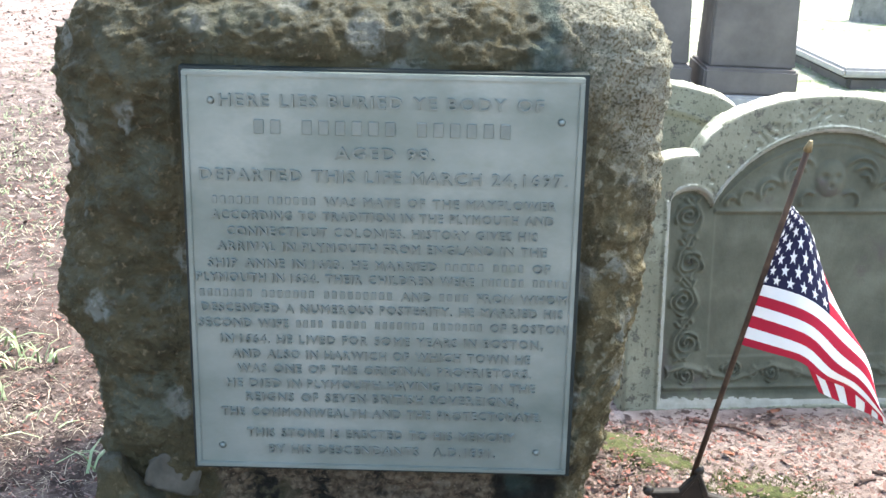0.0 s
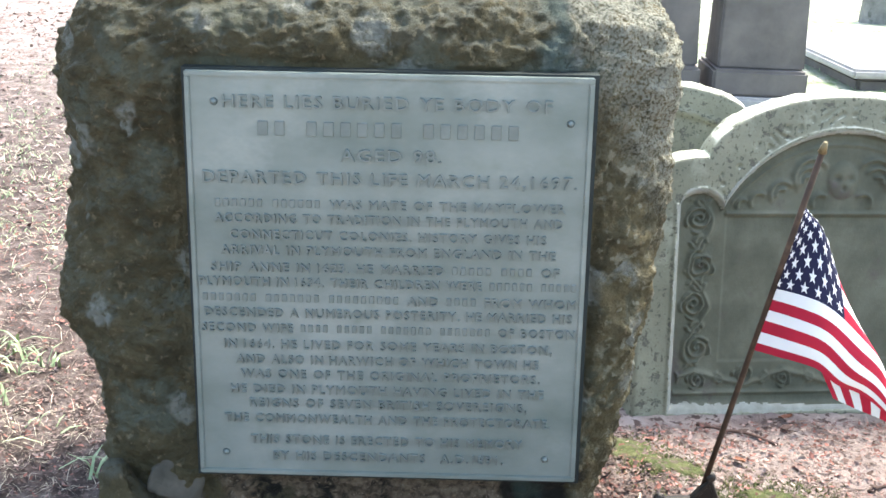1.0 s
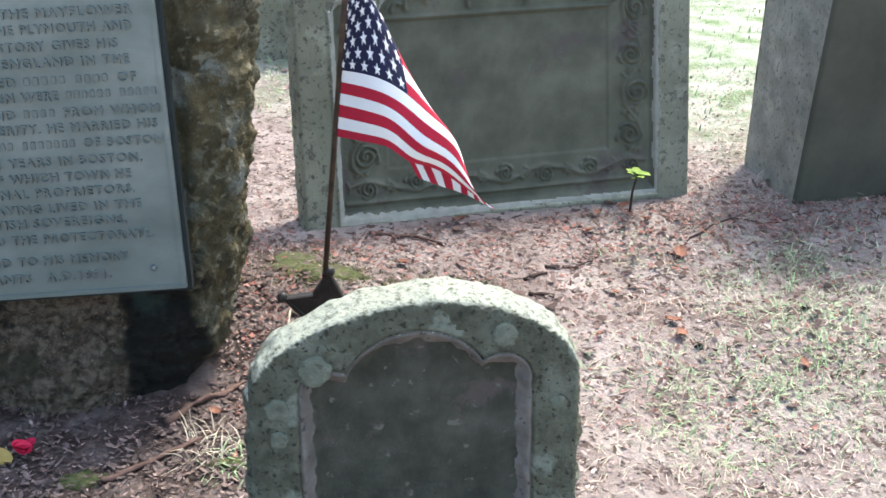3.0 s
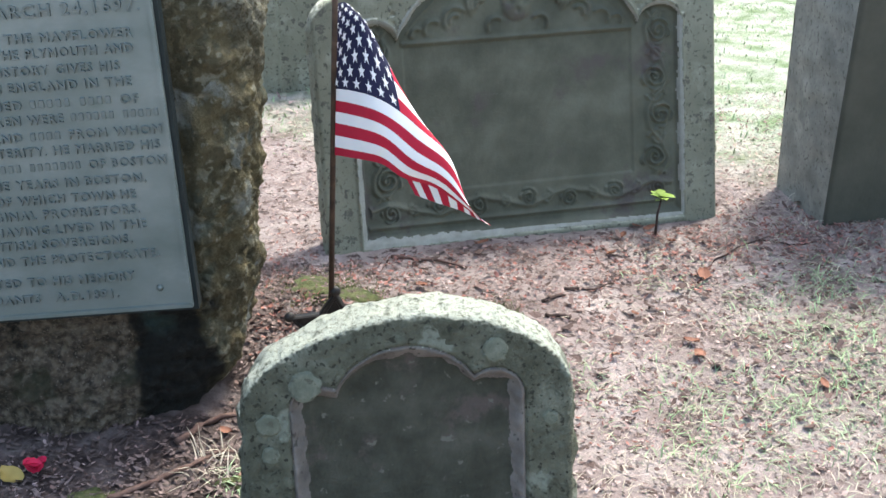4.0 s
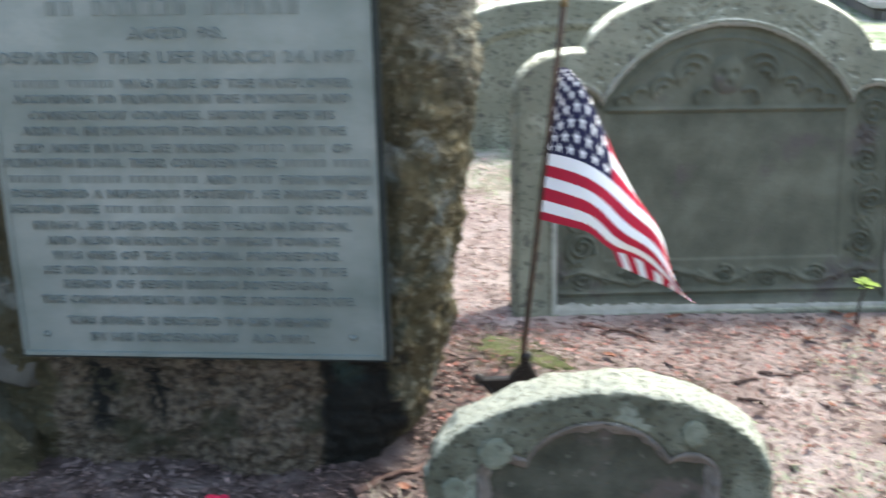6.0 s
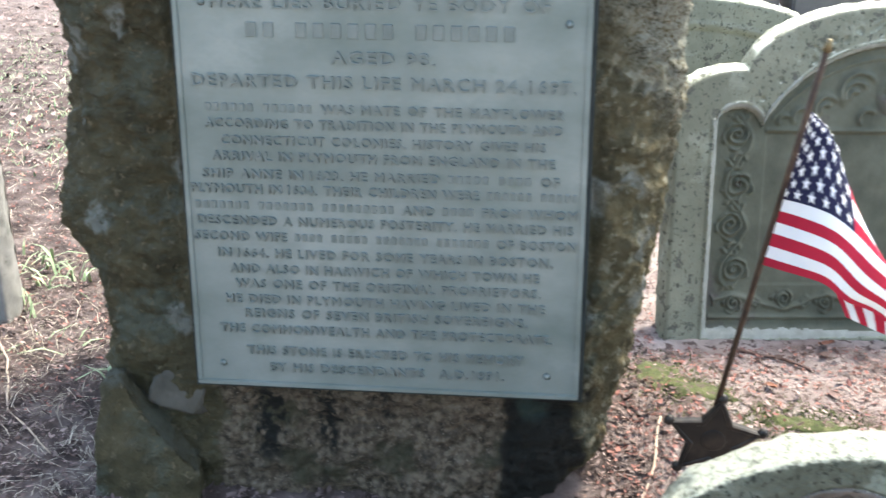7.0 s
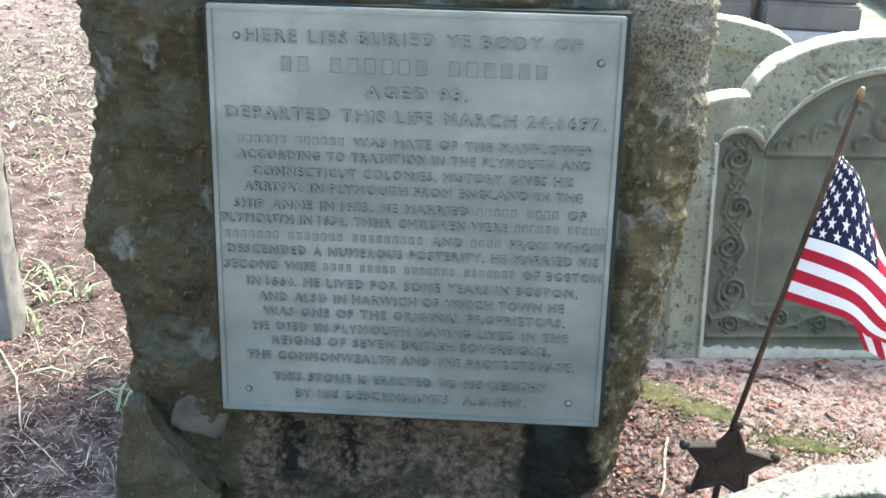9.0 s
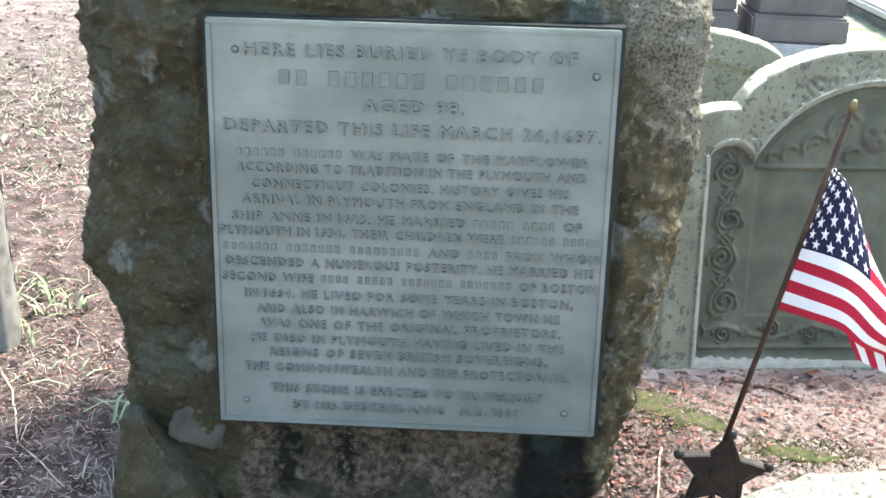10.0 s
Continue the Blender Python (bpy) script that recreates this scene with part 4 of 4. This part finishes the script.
def build_cloth(flag):
    NU, NV = 48, 6
    CAN_U, CAN_V = 0.40, 7 / 13

    def sheet(u0, u1, v0, v1, nu, nv):
        P = np.array([[cloth(u0 + (u1 - u0) * i / nu, v0 + (v1 - v0) * j / nv) for i in range(nu + 1)] for j in range(nv + 1)])
        return P

    for k in range(13):
        u0 = CAN_U if k < 7 else 0.0
        me = grid_mesh("stripe", sheet(u0, 1, k / 13, (k + 1) / 13, NU, NV))
        finish("red_stripe" if k % 2 == 0 else "white_stripe", me, M_RED if k % 2 == 0 else M_WHITE, flag)
    canton = finish("canton", grid_mesh("canton", sheet(0, CAN_U, 0, CAN_V, 40, 36)), M_BLUE, flag, "navy canton with white stars")
    e = 1e-3
    for r in range(9):
        for c in range(6 if r % 2 == 0 else 5):
            u = CAN_U * ((c + (0.5 if r % 2 == 0 else 1.0)) / 6)
            v = CAN_V * (r + 0.75) / 9.5
            du, dv = (cloth(u + e, v) - cloth(u - e, v)) / (2 * e), (cloth(u, v + e) - cloth(u, v - e)) / (2 * e)
            nrm = np.cross(du, dv)
            nrm = nrm / np.linalg.norm(nrm)
            nrm = nrm if nrm[1] < 0 else -nrm
            bm = bmesh.new()
            ctr = cloth(u, v) + nrm * 0.0016
            vs = []
            for k in range(10):
                rad = 0.0078 if k % 2 == 0 else 0.0031
                a = k * math.pi / 5
                q = cloth(min(max(u + math.sin(a) * rad / 0.36, 0.002), 0.999), min(max(v - math.cos(a) * rad / 0.24, 0.002), 0.999)) + nrm * 0.0014
                vs.append(bm.verts.new(q))
            mid = bm.verts.new(ctr)
            for k in range(10):
                bm.faces.new((vs[k], vs[(k + 1) % 10], mid))
            part("white_star", bm, M_WHITE, canton)


build_cloth(FLAG)


# ---------- monuments and stones farther back ----------
def block(bm, x0, x1, y0, y1, z0, z1, bevel=0.006, inset=0.0, lean=0.0):
    vs = bar(bm, x0, x1, z0, z1, y0, y1)
    for v in vs:
        if v.co.z > (z0 + z1) / 2:
            v.co.x += -math.copysign(inset, v.co.x - (x0 + x1) / 2)
            v.co.y += -math.copysign(inset, v.co.y - (y0 + y1) / 2) + lean
    es = list({e for v in vs for e in v.link_edges})
    bmesh.ops.bevel(bm, geom=es, offset=bevel, segments=2, affect="EDGES")


def build_monument(x, y, label):
    root = empty("stone_monument", pose(x, y, -0.045, 0, 0, 2), label, "monument", "stone monuments on stepped bases")
    bm = bmesh.new()
    block(bm, -0.25, 0.25, -0.04, 0.40, -0.1, 0.135, 0.01)
    part("base", bm, M_MONBASE, root, "pale stone base", smooth=False)
    bm = bmesh.new()
    block(bm, -0.215, 0.215, 0.0, 0.36, 0.135, 0.255, 0.012)
    part("plinth", bm, M_MONUMENT, root, smooth=False)
    bm = bmesh.new()
    block(bm, -0.195, 0.195, 0.04, 0.30, 0.255, 1.35, 0.008, 0.012)
    bmesh.ops.subdivide_edges(bm, edges=bm.edges[:], cuts=5, use_grid_fill=True)
    for v in bm.verts:
        edge = max(0.0, abs(v.co.x) - 0.15) / 0.04
        v.co.x += 0.012 * edge * noise.noise(v.co * 9)
        v.co.y += 0.006 * noise.noise(v.co * 8 + Vector((4, 0, 0)))
    part("shaft", bm, M_MONUMENT, root, smooth=False)
    return root


build_monument(1.44, 4.0, "dark slate shaft monument on a stepped plinth, chipped edges")
build_monument(0.955, 4.0, "dark slate shaft monument on a plinth, with a pale scratch")
root = empty("ledger_stone", pose(2.55, 5.2, 0.0, 0, 0, 8), "low flat pale ledger stone lying on sunny grass", "ledger stone")
bm = bmesh.new()
block(bm, -0.45, 0.45, -0.25, 0.9, -0.05, 0.05, 0.02)
part("bed", bm, M_MONUMENT, root, smooth=False)
bm = bmesh.new()
block(bm, -0.5, 0.5, -0.3, 0.95, 0.05, 0.10, 0.015)
part("top_slab", bm, M_MONBASE, root, smooth=False)
plain_stone("far_gravestone", pose(3.1, 7.4, 0, -4, 4, -6), 0.24, 0.34, 0.1, M_PALE, "pale gravestone standing far back in sunny grass", 0.05, 23, 50, 40)


# ---------- faint carved text on the slate, too worn to read ----------
def worn_lines(stone, rows, half, y, mat):
    rng = random.Random(5)
    for z in rows:
        x = -half + rng.uniform(0, 0.05)
        while x < half - 0.03:
            w = rng.uniform(0.018, 0.06)
            bm = bmesh.new()
            bar(bm, x, min(x + w, half), z - 0.0045, z + 0.0045, y + 0.0006, y + 0.004)
            part("worn_word", bm, mat, stone, smooth=False)
            x += w + rng.uniform(0.012, 0.03)


worn_lines(NEAR, [0.232, 0.188, 0.144], 0.11, 0.0214, M_PANEL)
worn_lines(SKULL, [0.40, 0.36, 0.32, 0.28, 0.24, 0.20], 0.22, 0.0212, M_CARVED)


# ---------- small things ----------
def build_stick(name, pts, r0, r1, mat, label, seed):
    rng = random.Random(seed)
    fine = []
    for a, b in zip(pts, pts[1:]):
        for k in range(4):
            f = k / 4
            x, y = a[0] + (b[0] - a[0]) * f + rng.uniform(-1, 1) * 0.003, a[1] + (b[1] - a[1]) * f + rng.uniform(-1, 1) * 0.003
            fine.append((x, y, float(ground_z(x, y)) + r0 * 0.9 + rng.uniform(0, 0.003)))
    x, y = pts[-1]
    fine.append((x, y, float(ground_z(x, y)) + r1))
    bm = bmesh.new()
    tube(bm, fine, r0, r1, 7)
    ob = part(name, bm, mat)
    return tagged(ob, label, "twig", "twigs on the earth")


build_stick("stick", [(0.263, -0.005), (0.308, 0.059), (0.39, 0.135)], 0.0065, 0.0045, M_TWIG, "brown dead stick lying beside the boulder", 1)
build_stick("stick", [(0.165, -0.16), (0.202, -0.133), (0.277, -0.08), (0.332, -0.031), (0.375, -0.029)], 0.006, 0.003, M_TWIG, "long forked brown stick on bare earth", 2)
build_stick("twig", [(0.993, 0.473), (1.052, 0.478), (1.102, 0.526)], 0.0035, 0.002, M_TWIG_DARK, "thin dark curved twig on bare earth", 3)
build_stick("twig", [(0.94, 0.414), (0.99, 0.445)], 0.004, 0.003, M_TWIG_DARK, "short dark twig on bare earth", 4)
build_stick("root", [(1.283, 0.536), (1.34, 0.624), (1.461, 0.704), (1.519, 0.663), (1.587, 0.679)], 0.0022, 0.0016, M_TWIG_DARK, "thin dark root running over the earth", 5)
build_stick("twig", [(0.474, 0.319), (0.46, 0.204), (0.435, 0.118)], 0.003, 0.002, M_STRAW, "pale thin twig beside the boulder", 6)
build_stick("twig", [(0.64, 0.67), (0.724, 0.644), (0.80, 0.597)], 0.004, 0.003, M_TWIG, "pale brown twig before the carved gravestone", 7)
build_stick("twig", [(-0.95, 0.62), (-0.80, 0.40), (-0.72, 0.21), (-0.60, 0.10)], 0.0028, 0.0015, M_STRAW, "long pale dry stem on the litter", 8)


def build_leaf(m, size, mat, label, seed):
    rng = random.Random(seed)
    bm = bmesh.new()
    n = 7
    rows = []
    for i in range(n):
        f = i / (n - 1)
        w = size * 0.38 * math.sin(math.pi * (0.06 + 0.9 * f)) ** 0.8
        curl = 0.25 * size * (f - 0.5) ** 2
        rows.append([bm.verts.new((s * w + rng.uniform(-1, 1) * 0.04 * size, (f - 0.5) * size, curl + 0.12 * size * s * s + rng.uniform(0, 1) * 0.05 * size)) for s in (-1, -0.5, 0, 0.5, 1)])
    for a, b in zip(rows, rows[1:]):
        for k in range(4):
            bm.faces.new((a[k], a[k + 1], b[k + 1], b[k]))
    ob = part("fallen_leaf", bm, mat)
    ob.matrix_world = m
    return tagged(ob, label, "leaf", "fallen leaves")


LEAVES = [(1.12, 0.65), (1.12, 0.385), (1.217, 0.239), (1.213, 0.285), (1.233, 0.866), (0.842, 0.717), (0.34, 0.036), (1.229, 0.782),
          (1.16, 0.74), (1.30, 0.56), (1.20, 0.80), (0.62, 0.30), (1.42, 0.12), (1.05, 0.20), (0.70, 0.50), (1.26, 0.70)]
build_stick("twig", [(0.937, 0.346), (0.986, 0.336)], 0.0045, 0.0035, M_TWIG_DARK, "short dark twig on bare earth", 12)
_rng = random.Random(9)
for k, (x, y) in enumerate(LEAVES):
    s = _rng.uniform(0.022, 0.038)
    build_leaf(pose(x, y, float(ground_z(x, y)) + 0.008, _rng.uniform(-25, 25), _rng.uniform(-20, 20), _rng.uniform(0, 360)), s, M_LEAF,
               "curled orange-brown fallen leaf on bare earth", k)
build_leaf(pose(-0.003, -0.07, float(ground_z(-0.003, -0.07)) + 0.01, 20, -15, 60), 0.045, M_YELLOW, "yellowed leaf beside a red cloth rose", 40)


def build_rose():
    root = empty("cloth_rose", pose(0.037, -0.069, float(ground_z(0.037, -0.069)) + 0.012), "crumpled red cloth rose lying on the earth", "artificial flower")
    rng = random.Random(3)
    for k in range(9):
        bm = bmesh.new()
        a, tilt, r = k * 2.4, 75 - 7 * k, 0.020
        rows = []
        for i in range(5):
            f = i / 4
            w = r * 0.75 * math.sin(math.pi * (0.15 + 0.7 * f))
            rows.append([bm.verts.new((s * w, r * f, 0.007 * math.sin(f * 2.6) + 0.006 * s * s + rng.uniform(-1, 1) * 0.0015)) for s in (-1, -0.4, 0.4, 1)])
        for p, q in zip(rows, rows[1:]):
            for j in range(3):
                bm.faces.new((p[j], p[j + 1], q[j + 1], q[j]))
        ob = part("petal", bm, M_ROSE, root)
        ob.matrix_local = pose(rng.uniform(-0.008, 0.008), rng.uniform(-0.006, 0.006), rng.uniform(0, 0.008), tilt * 0.8, 0, math.degrees(a))
    bm = bmesh.new()
    tube(bm, [(0.01, 0, 0), (0.03, 0.004, -0.008), (0.055, 0.0, -0.014)], 0.0015, 0.001, 6)
    part("stem", bm, M_TWIG_DARK, root)


build_rose()


def build_sprout():
    root = empty("seedling", pose(1.235, 0.755, float(ground_z(1.235, 0.755))), "small seedling with bright yellow-green leaves by the gravestone", "plant")
    bm = bmesh.new()
    tube(bm, [(0, 0, -0.02), (0.004, 0, 0.05), (0.012, -0.005, 0.095)], 0.0035, 0.002, 7)
    part("stem", bm, M_TWIG_DARK, root)
    rng = random.Random(6)
    for k in range(8):
        bm = bmesh.new()
        L = rng.uniform(0.022, 0.034)
        rows = []
        for i in range(5):
            f = i / 4
            w = L * 0.34 * math.sin(math.pi * (0.05 + 0.92 * f))
            rows.append([bm.verts.new((s * w, L * f, -0.006 * f * f + 0.15 * w * abs(s))) for s in (-1, 0, 1)])
        for p, q in zip(rows, rows[1:]):
            for j in range(2):
                bm.faces.new((p[j], p[j + 1], q[j + 1], q[j]))
        ob = part("leaf", bm, M_SPROUT, root)
        ob.matrix_local = pose(0.012, -0.005, 0.085 + 0.014 * rng.random(), rng.uniform(-10, 50), 0, k * 137.5)


build_sprout()


def moss_patch(cx, cy, rx, ry, seed):
    n = 26
    bm = bmesh.new()
    rings = []
    for i in range(9):
        f = i / 8
        ring = []
        for j in range(n):
            a = 2 * math.pi * j / n
            wob = 1 + 0.6 * noise.noise(Vector((math.cos(a) * 1.6 + seed, math.sin(a) * 1.6, 0)))
            x, y = cx + rx * f * wob * math.cos(a), cy + ry * f * wob * math.sin(a)
            h = 0.009 * (1 - f ** 2.5) + 0.008 * noise.noise(Vector((x * 45, y * 45, seed))) - (0.012 if i == 8 else 0)
            ring.append(bm.verts.new((x, y, float(ground_z(x, y)) + h)))
        rings.append(ring)
    for a, b in zip(rings, rings[1:]):
        for j in range(n):
            bm.faces.new((a[j], a[(j + 1) % n], b[(j + 1) % n], b[j]))
    bmesh.ops.remove_doubles(bm, verts=bm.verts, dist=0.0005)
    ob = part("moss", bm, M_MOSS)
    tagged(ob, "low green moss cushion on the earth", "moss", kind="stuff")


moss_patch(0.475, 0.50, 0.055, 0.085, 1.0)
moss_patch(0.555, 0.44, 0.065, 0.04, 2.0)
moss_patch(0.75, 0.37, 0.10, 0.032, 3.0)
moss_patch(0.138, -0.135, 0.04, 0.03, 4.0)
moss_patch(0.378, -0.115, 0.035, 0.03, 5.0)


# ---------- litter, straw and grass ----------
def keep_off(x, y):
    """True where a stone stands."""
    return ((x > -0.47) & (x < 0.33) & (y > 0.08) & (y < 0.62)) | ((x > 0.42) & (x < 0.88) & (y > -0.40) & (y < -0.31)) | \
           ((x > 0.48) & (x < 1.40) & (np.abs(y - 0.775 - 0.17 * (x - 0.93)) < 0.05))


def scatter(n, seed, box, density=None):
    rng = np.random.RandomState(seed)
    x, y = rng.uniform(box[0], box[1], n), rng.uniform(box[2], box[3], n)
    ok = ~keep_off(x, y)
    if density is not None:
        ok &= rng.rand(n) < density(x, y)
    return x[ok], y[ok], rng


def chips(name, n, seed, box, lo, hi, mat, label, thin=0.6, lift=0.006, density=None):
    x, y, rng = scatter(n, seed, box, density)
    k = len(x)
    L = rng.uniform(lo, hi, k)
    W = L * rng.uniform(0.3, 1.0, k) * thin
    a, tx, ty = rng.uniform(0, 6.283, k), rng.normal(0, 0.3, k), rng.normal(0, 0.3, k)
    z = ground_z(x, y) + lift * rng.uniform(0.3, 1.2, k)
    ca, sa = np.cos(a), np.sin(a)
    V = []
    for px, py, pz in ((-0.5, -0.35, 0), (0.1, -0.5, 0), (0.5, 0.0, 0.12), (0.05, 0.5, 0), (-0.45, 0.3, 0.1)):
        jx, jy = px + rng.uniform(-0.12, 0.12, k), py + rng.uniform(-0.12, 0.12, k)
        lx, ly = jx * L, jy * W
        V.append(np.stack([x + ca * lx - sa * ly, y + sa * lx + ca * ly, z + tx * lx + ty * ly + pz * L], -1))
    V = np.stack(V, 1).reshape(-1, 3)
    me = bpy.data.meshes.new(name)
    me.from_pydata(V.tolist(), [], (np.arange(k)[:, None] * 5 + np.arange(5)[None]).tolist())
    tagged(finish(name, me, mat, smooth=False), label, "litter", kind="stuff")


def blades(name, n, seed, box, lo, hi, mat, label, lay=0.4, wid=0.0016, density=None):
    x, y, rng = scatter(n, seed, box, density)
    k = len(x)
    L, a = rng.uniform(lo, hi, k), rng.uniform(0, 6.283, k)
    el = np.clip(rng.normal(1.0 - lay, 0.35, k), 0.03, 1.5)
    z = ground_z(x, y)
    d = np.stack([np.cos(a) * np.cos(el), np.sin(a) * np.cos(el), np.sin(el)], -1)
    s = np.stack([-np.sin(a), np.cos(a), 0 * a], -1) * (wid * rng.uniform(0.6, 1.5, k))[:, None]
    b = np.stack([x, y, z - 0.002], -1)
    bend = np.stack([np.cos(a) * 0.25, np.sin(a) * 0.25, -0.22 * np.ones(k)], -1) * L[:, None]
    m = b + d * (L * 0.55)[:, None]
    t = b + d * L[:, None] + bend
    t[:, 2] = np.maximum(t[:, 2], z + 0.004)
    V = np.stack([b - s, b + s, m + s * 0.8, m - s * 0.8, t], 1).reshape(-1, 3)
    i = np.arange(k)[:, None] * 5
    F = np.concatenate([i + np.array([[0, 1, 2, 3]])]).tolist() + (i + np.array([[3, 2, 4]])).tolist()
    me = bpy.data.meshes.new(name)
    me.from_pydata(V.tolist(), [], F)
    tagged(finish(name, me, mat, smooth=False), label, "grass", kind="stuff")


def spots(*ps):
    def d(x, y):
        v = 0 * x
        for cx, cy, r, w in ps:
            v = np.maximum(v, w * np.exp(-((x - cx) ** 2 + (y - cy) ** 2) / (r * r)))
        return v
    return d


def lawn(x, y):
    """Where grass holds: beyond the graves and towards the open side, in patches."""
    n = 0.5 + 0.3 * np.sin(3.1 * x + 1.7 * np.sin(2.3 * y)) * np.cos(2.7 * y + 0.6 * np.sin(4.1 * x)) + 0.3 * np.sin(11 * x + 2 * np.sin(7.7 * y)) * np.sin(9 * y + 2 * np.sin(8.3 * x))
    return np.clip((ss(1.1, 2.0, y) + 0.8 * ss(1.1, 1.7, x)) * n, 0, 1)


def reddish(x, y):
    """Drifts of wet red-brown leaf against the carved stone and round the boulder's foot."""
    drift = np.exp(-((y - 0.64 - 0.12 * (x - 0.9)) / 0.14) ** 2) * (0.45 + 0.55 * ss(0.95, 1.2, x))
    foot = np.exp(-(((x - 0.46) / 0.10) ** 2 + ((y - 0.22) / 0.22) ** 2))
    return np.clip(np.maximum(drift, foot) + 0.12, 0, 1)


def hay(x, y):
    """Dry mown stems, thick on the open side towards the path."""
    n = 0.55 + 0.45 * np.sin(9.1 * x + 2 * np.sin(7.3 * y)) * np.cos(8.3 * y + 1.6 * np.sin(6.1 * x))
    return np.clip(ss(0.80, 1.25, x - 0.45 * y) * (0.35 + 0.65 * n), 0, 1)


chips("dark_litter", 5000, 32, (-0.5, 0.42, -0.5, 0.1), 0.006, 0.018, M_LITTER_DARK, "brown crushed leaf litter, darkened for shade, before the boulder")
chips("dark_litter", 3500, 34, (0.22, 0.66, -0.2, 0.66), 0.005, 0.02, M_LITTER_DARK, "dark wet leaf litter at the boulder's foot", density=lambda x, y: np.exp(-(((x - 0.41) / 0.13) ** 2)))
chips("leaf_litter", 46000, 1, (-1.5, 2.4, -0.55, 1.9), 0.004, 0.013, M_LITTER, "pinkish brown chips of dead leaf on earth", density=lambda x, y: np.where((x < -0.4) | ((y < 0.1) & (x < 0.42)), 0.4, 1.0))
chips("dark_litter", 3500, 33, (-3.2, -0.4, 2.1, 6.0), 0.012, 0.035, M_LITTER_DARK, "brown leaf litter farther back")
chips("leaf_litter", 9000, 21, (-2.8, 1.4, 1.7, 6.5), 0.012, 0.035, M_LITTER, "pinkish brown chips of dead leaf farther back")
chips("dark_litter", 19000, 31, (-1.7, -0.35, -0.4, 1.0), 0.004, 0.014, M_LITTER_DARK, "brown crushed leaf litter, darkened for shade, beside the boulder")
chips("red_leaf_bits", 15000, 41, (0.36, 1.9, -0.1, 1.0), 0.005, 0.015, M_REDLEAF, "reddish brown leaf scraps before the carved gravestone", density=reddish)
chips("red_leaf_bits", 3200, 42, (-1.5, -0.5, 0.2, 2.4), 0.005, 0.016, M_REDLEAF, "reddish brown leaf scraps beside the boulder")
chips("dark_crumbs", 7000, 2, (-1.5, 2.4, -0.55, 1.2), 0.004, 0.012, M_CRUMB, "dark crumbs of bark and soil", 0.9, 0.008)
chips("bark_lumps", 260, 61, (0.7, 1.9, 0.0, 0.9), 0.012, 0.028, M_CRUMB, "dark lumps of bark on the earth", 0.9, 0.014)
blades("straw", 9000, 3, (-1.6, -0.42, -0.35, 1.3), 0.015, 0.065, M_DRY, "pale dry grass stems lying on litter", 0.85, 0.0007, lambda x, y: 0.35 + 0.65 * ss(0.9, 0.3, y))
blades("straw", 2500, 13, (-2.6, -0.4, 1.3, 3.2), 0.02, 0.08, M_DRY, "pale dry grass stems farther back", 0.85, 0.0012)
blades("straw", 26000, 4, (0.75, 2.3, -0.7, 0.95), 0.012, 0.045, M_DRY, "pale dry mown grass stems on earth", 0.8, 0.0009, hay)
blades("grass", 30000, 5, (0.9, 2.4, -0.6, 0.9), 0.012, 0.042, M_GRASS, "thin pale green grass", 0.5, 0.0011,
       spots((1.39, 0.445, 0.05, 1), (1.56, 0.514, 0.09, 1), (1.49, 0.272, 0.15, 0.9), (1.38, 0.05, 0.16, 0.8), (1.19, 0.07, 0.12, 0.55), (1.515, 0.148, 0.16, 0.9), (1.196, -0.07, 0.14, 0.45), (0.98, 0.1, 0.09, 0.35), (1.7, 0.3, 0.3, 0.45), (1.2, 0.55, 0.07, 0.3)))
blades("grass", 60000, 6, (-2, 5, 1.3, 7), 0.015, 0.04, M_GRASS, "patchy sunny grass behind the graves", 0.4, 0.0018, lawn)
blades("straw", 26000, 7, (-2, 5, 1.0, 7), 0.012, 0.04, M_DRY, "pale dry grass behind the graves", 0.6, 0.0018, lambda x, y: 0.35 + 0.5 * lawn(x, y))
blades("grass", 900, 8, (-1.1, -0.5, 0.3, 1.1), 0.03, 0.10, M_GRASS, "green grass tuft beside the boulder", 0.35, 0.003, spots((-0.836, 0.80, 0.05, 1), (-0.895, 0.82, 0.06, 0.9), (-0.868, 0.63, 0.05, 0.7), (-0.724, 0.5, 0.05, 0.4), (-0.96, 0.92, 0.05, 0.8), (-0.58, 0.33, 0.05, 0.4)))
blades("grass", 500, 10, (0.28, 0.45, -0.2, -0.02), 0.015, 0.05, M_GRASS, "small grass tuft by the small gravestone", 0.5, 0.0015, spots((0.385, -0.115, 0.04, 1), (0.16, -0.14, 0.03, 0.4)))
blades("straw", 80, 11, (0.3, 0.42, -0.14, 0.0), 0.03, 0.07, M_DRY, "dry straw by the small gravestone", 0.5, 0.0012)
blades("moss_tufts", 26000, 51, (0.38, 0.95, 0.2, 0.65), 0.004, 0.013, M_MOSS, "short green moss tufts on the earth", 0.3, 0.0014,
       spots((0.47, 0.51, 0.08, 1), (0.53, 0.45, 0.08, 1), (0.59, 0.435, 0.05, 0.9), (0.68, 0.36, 0.07, 0.9), (0.75, 0.375, 0.06, 1), (0.82, 0.37, 0.06, 0.8)))
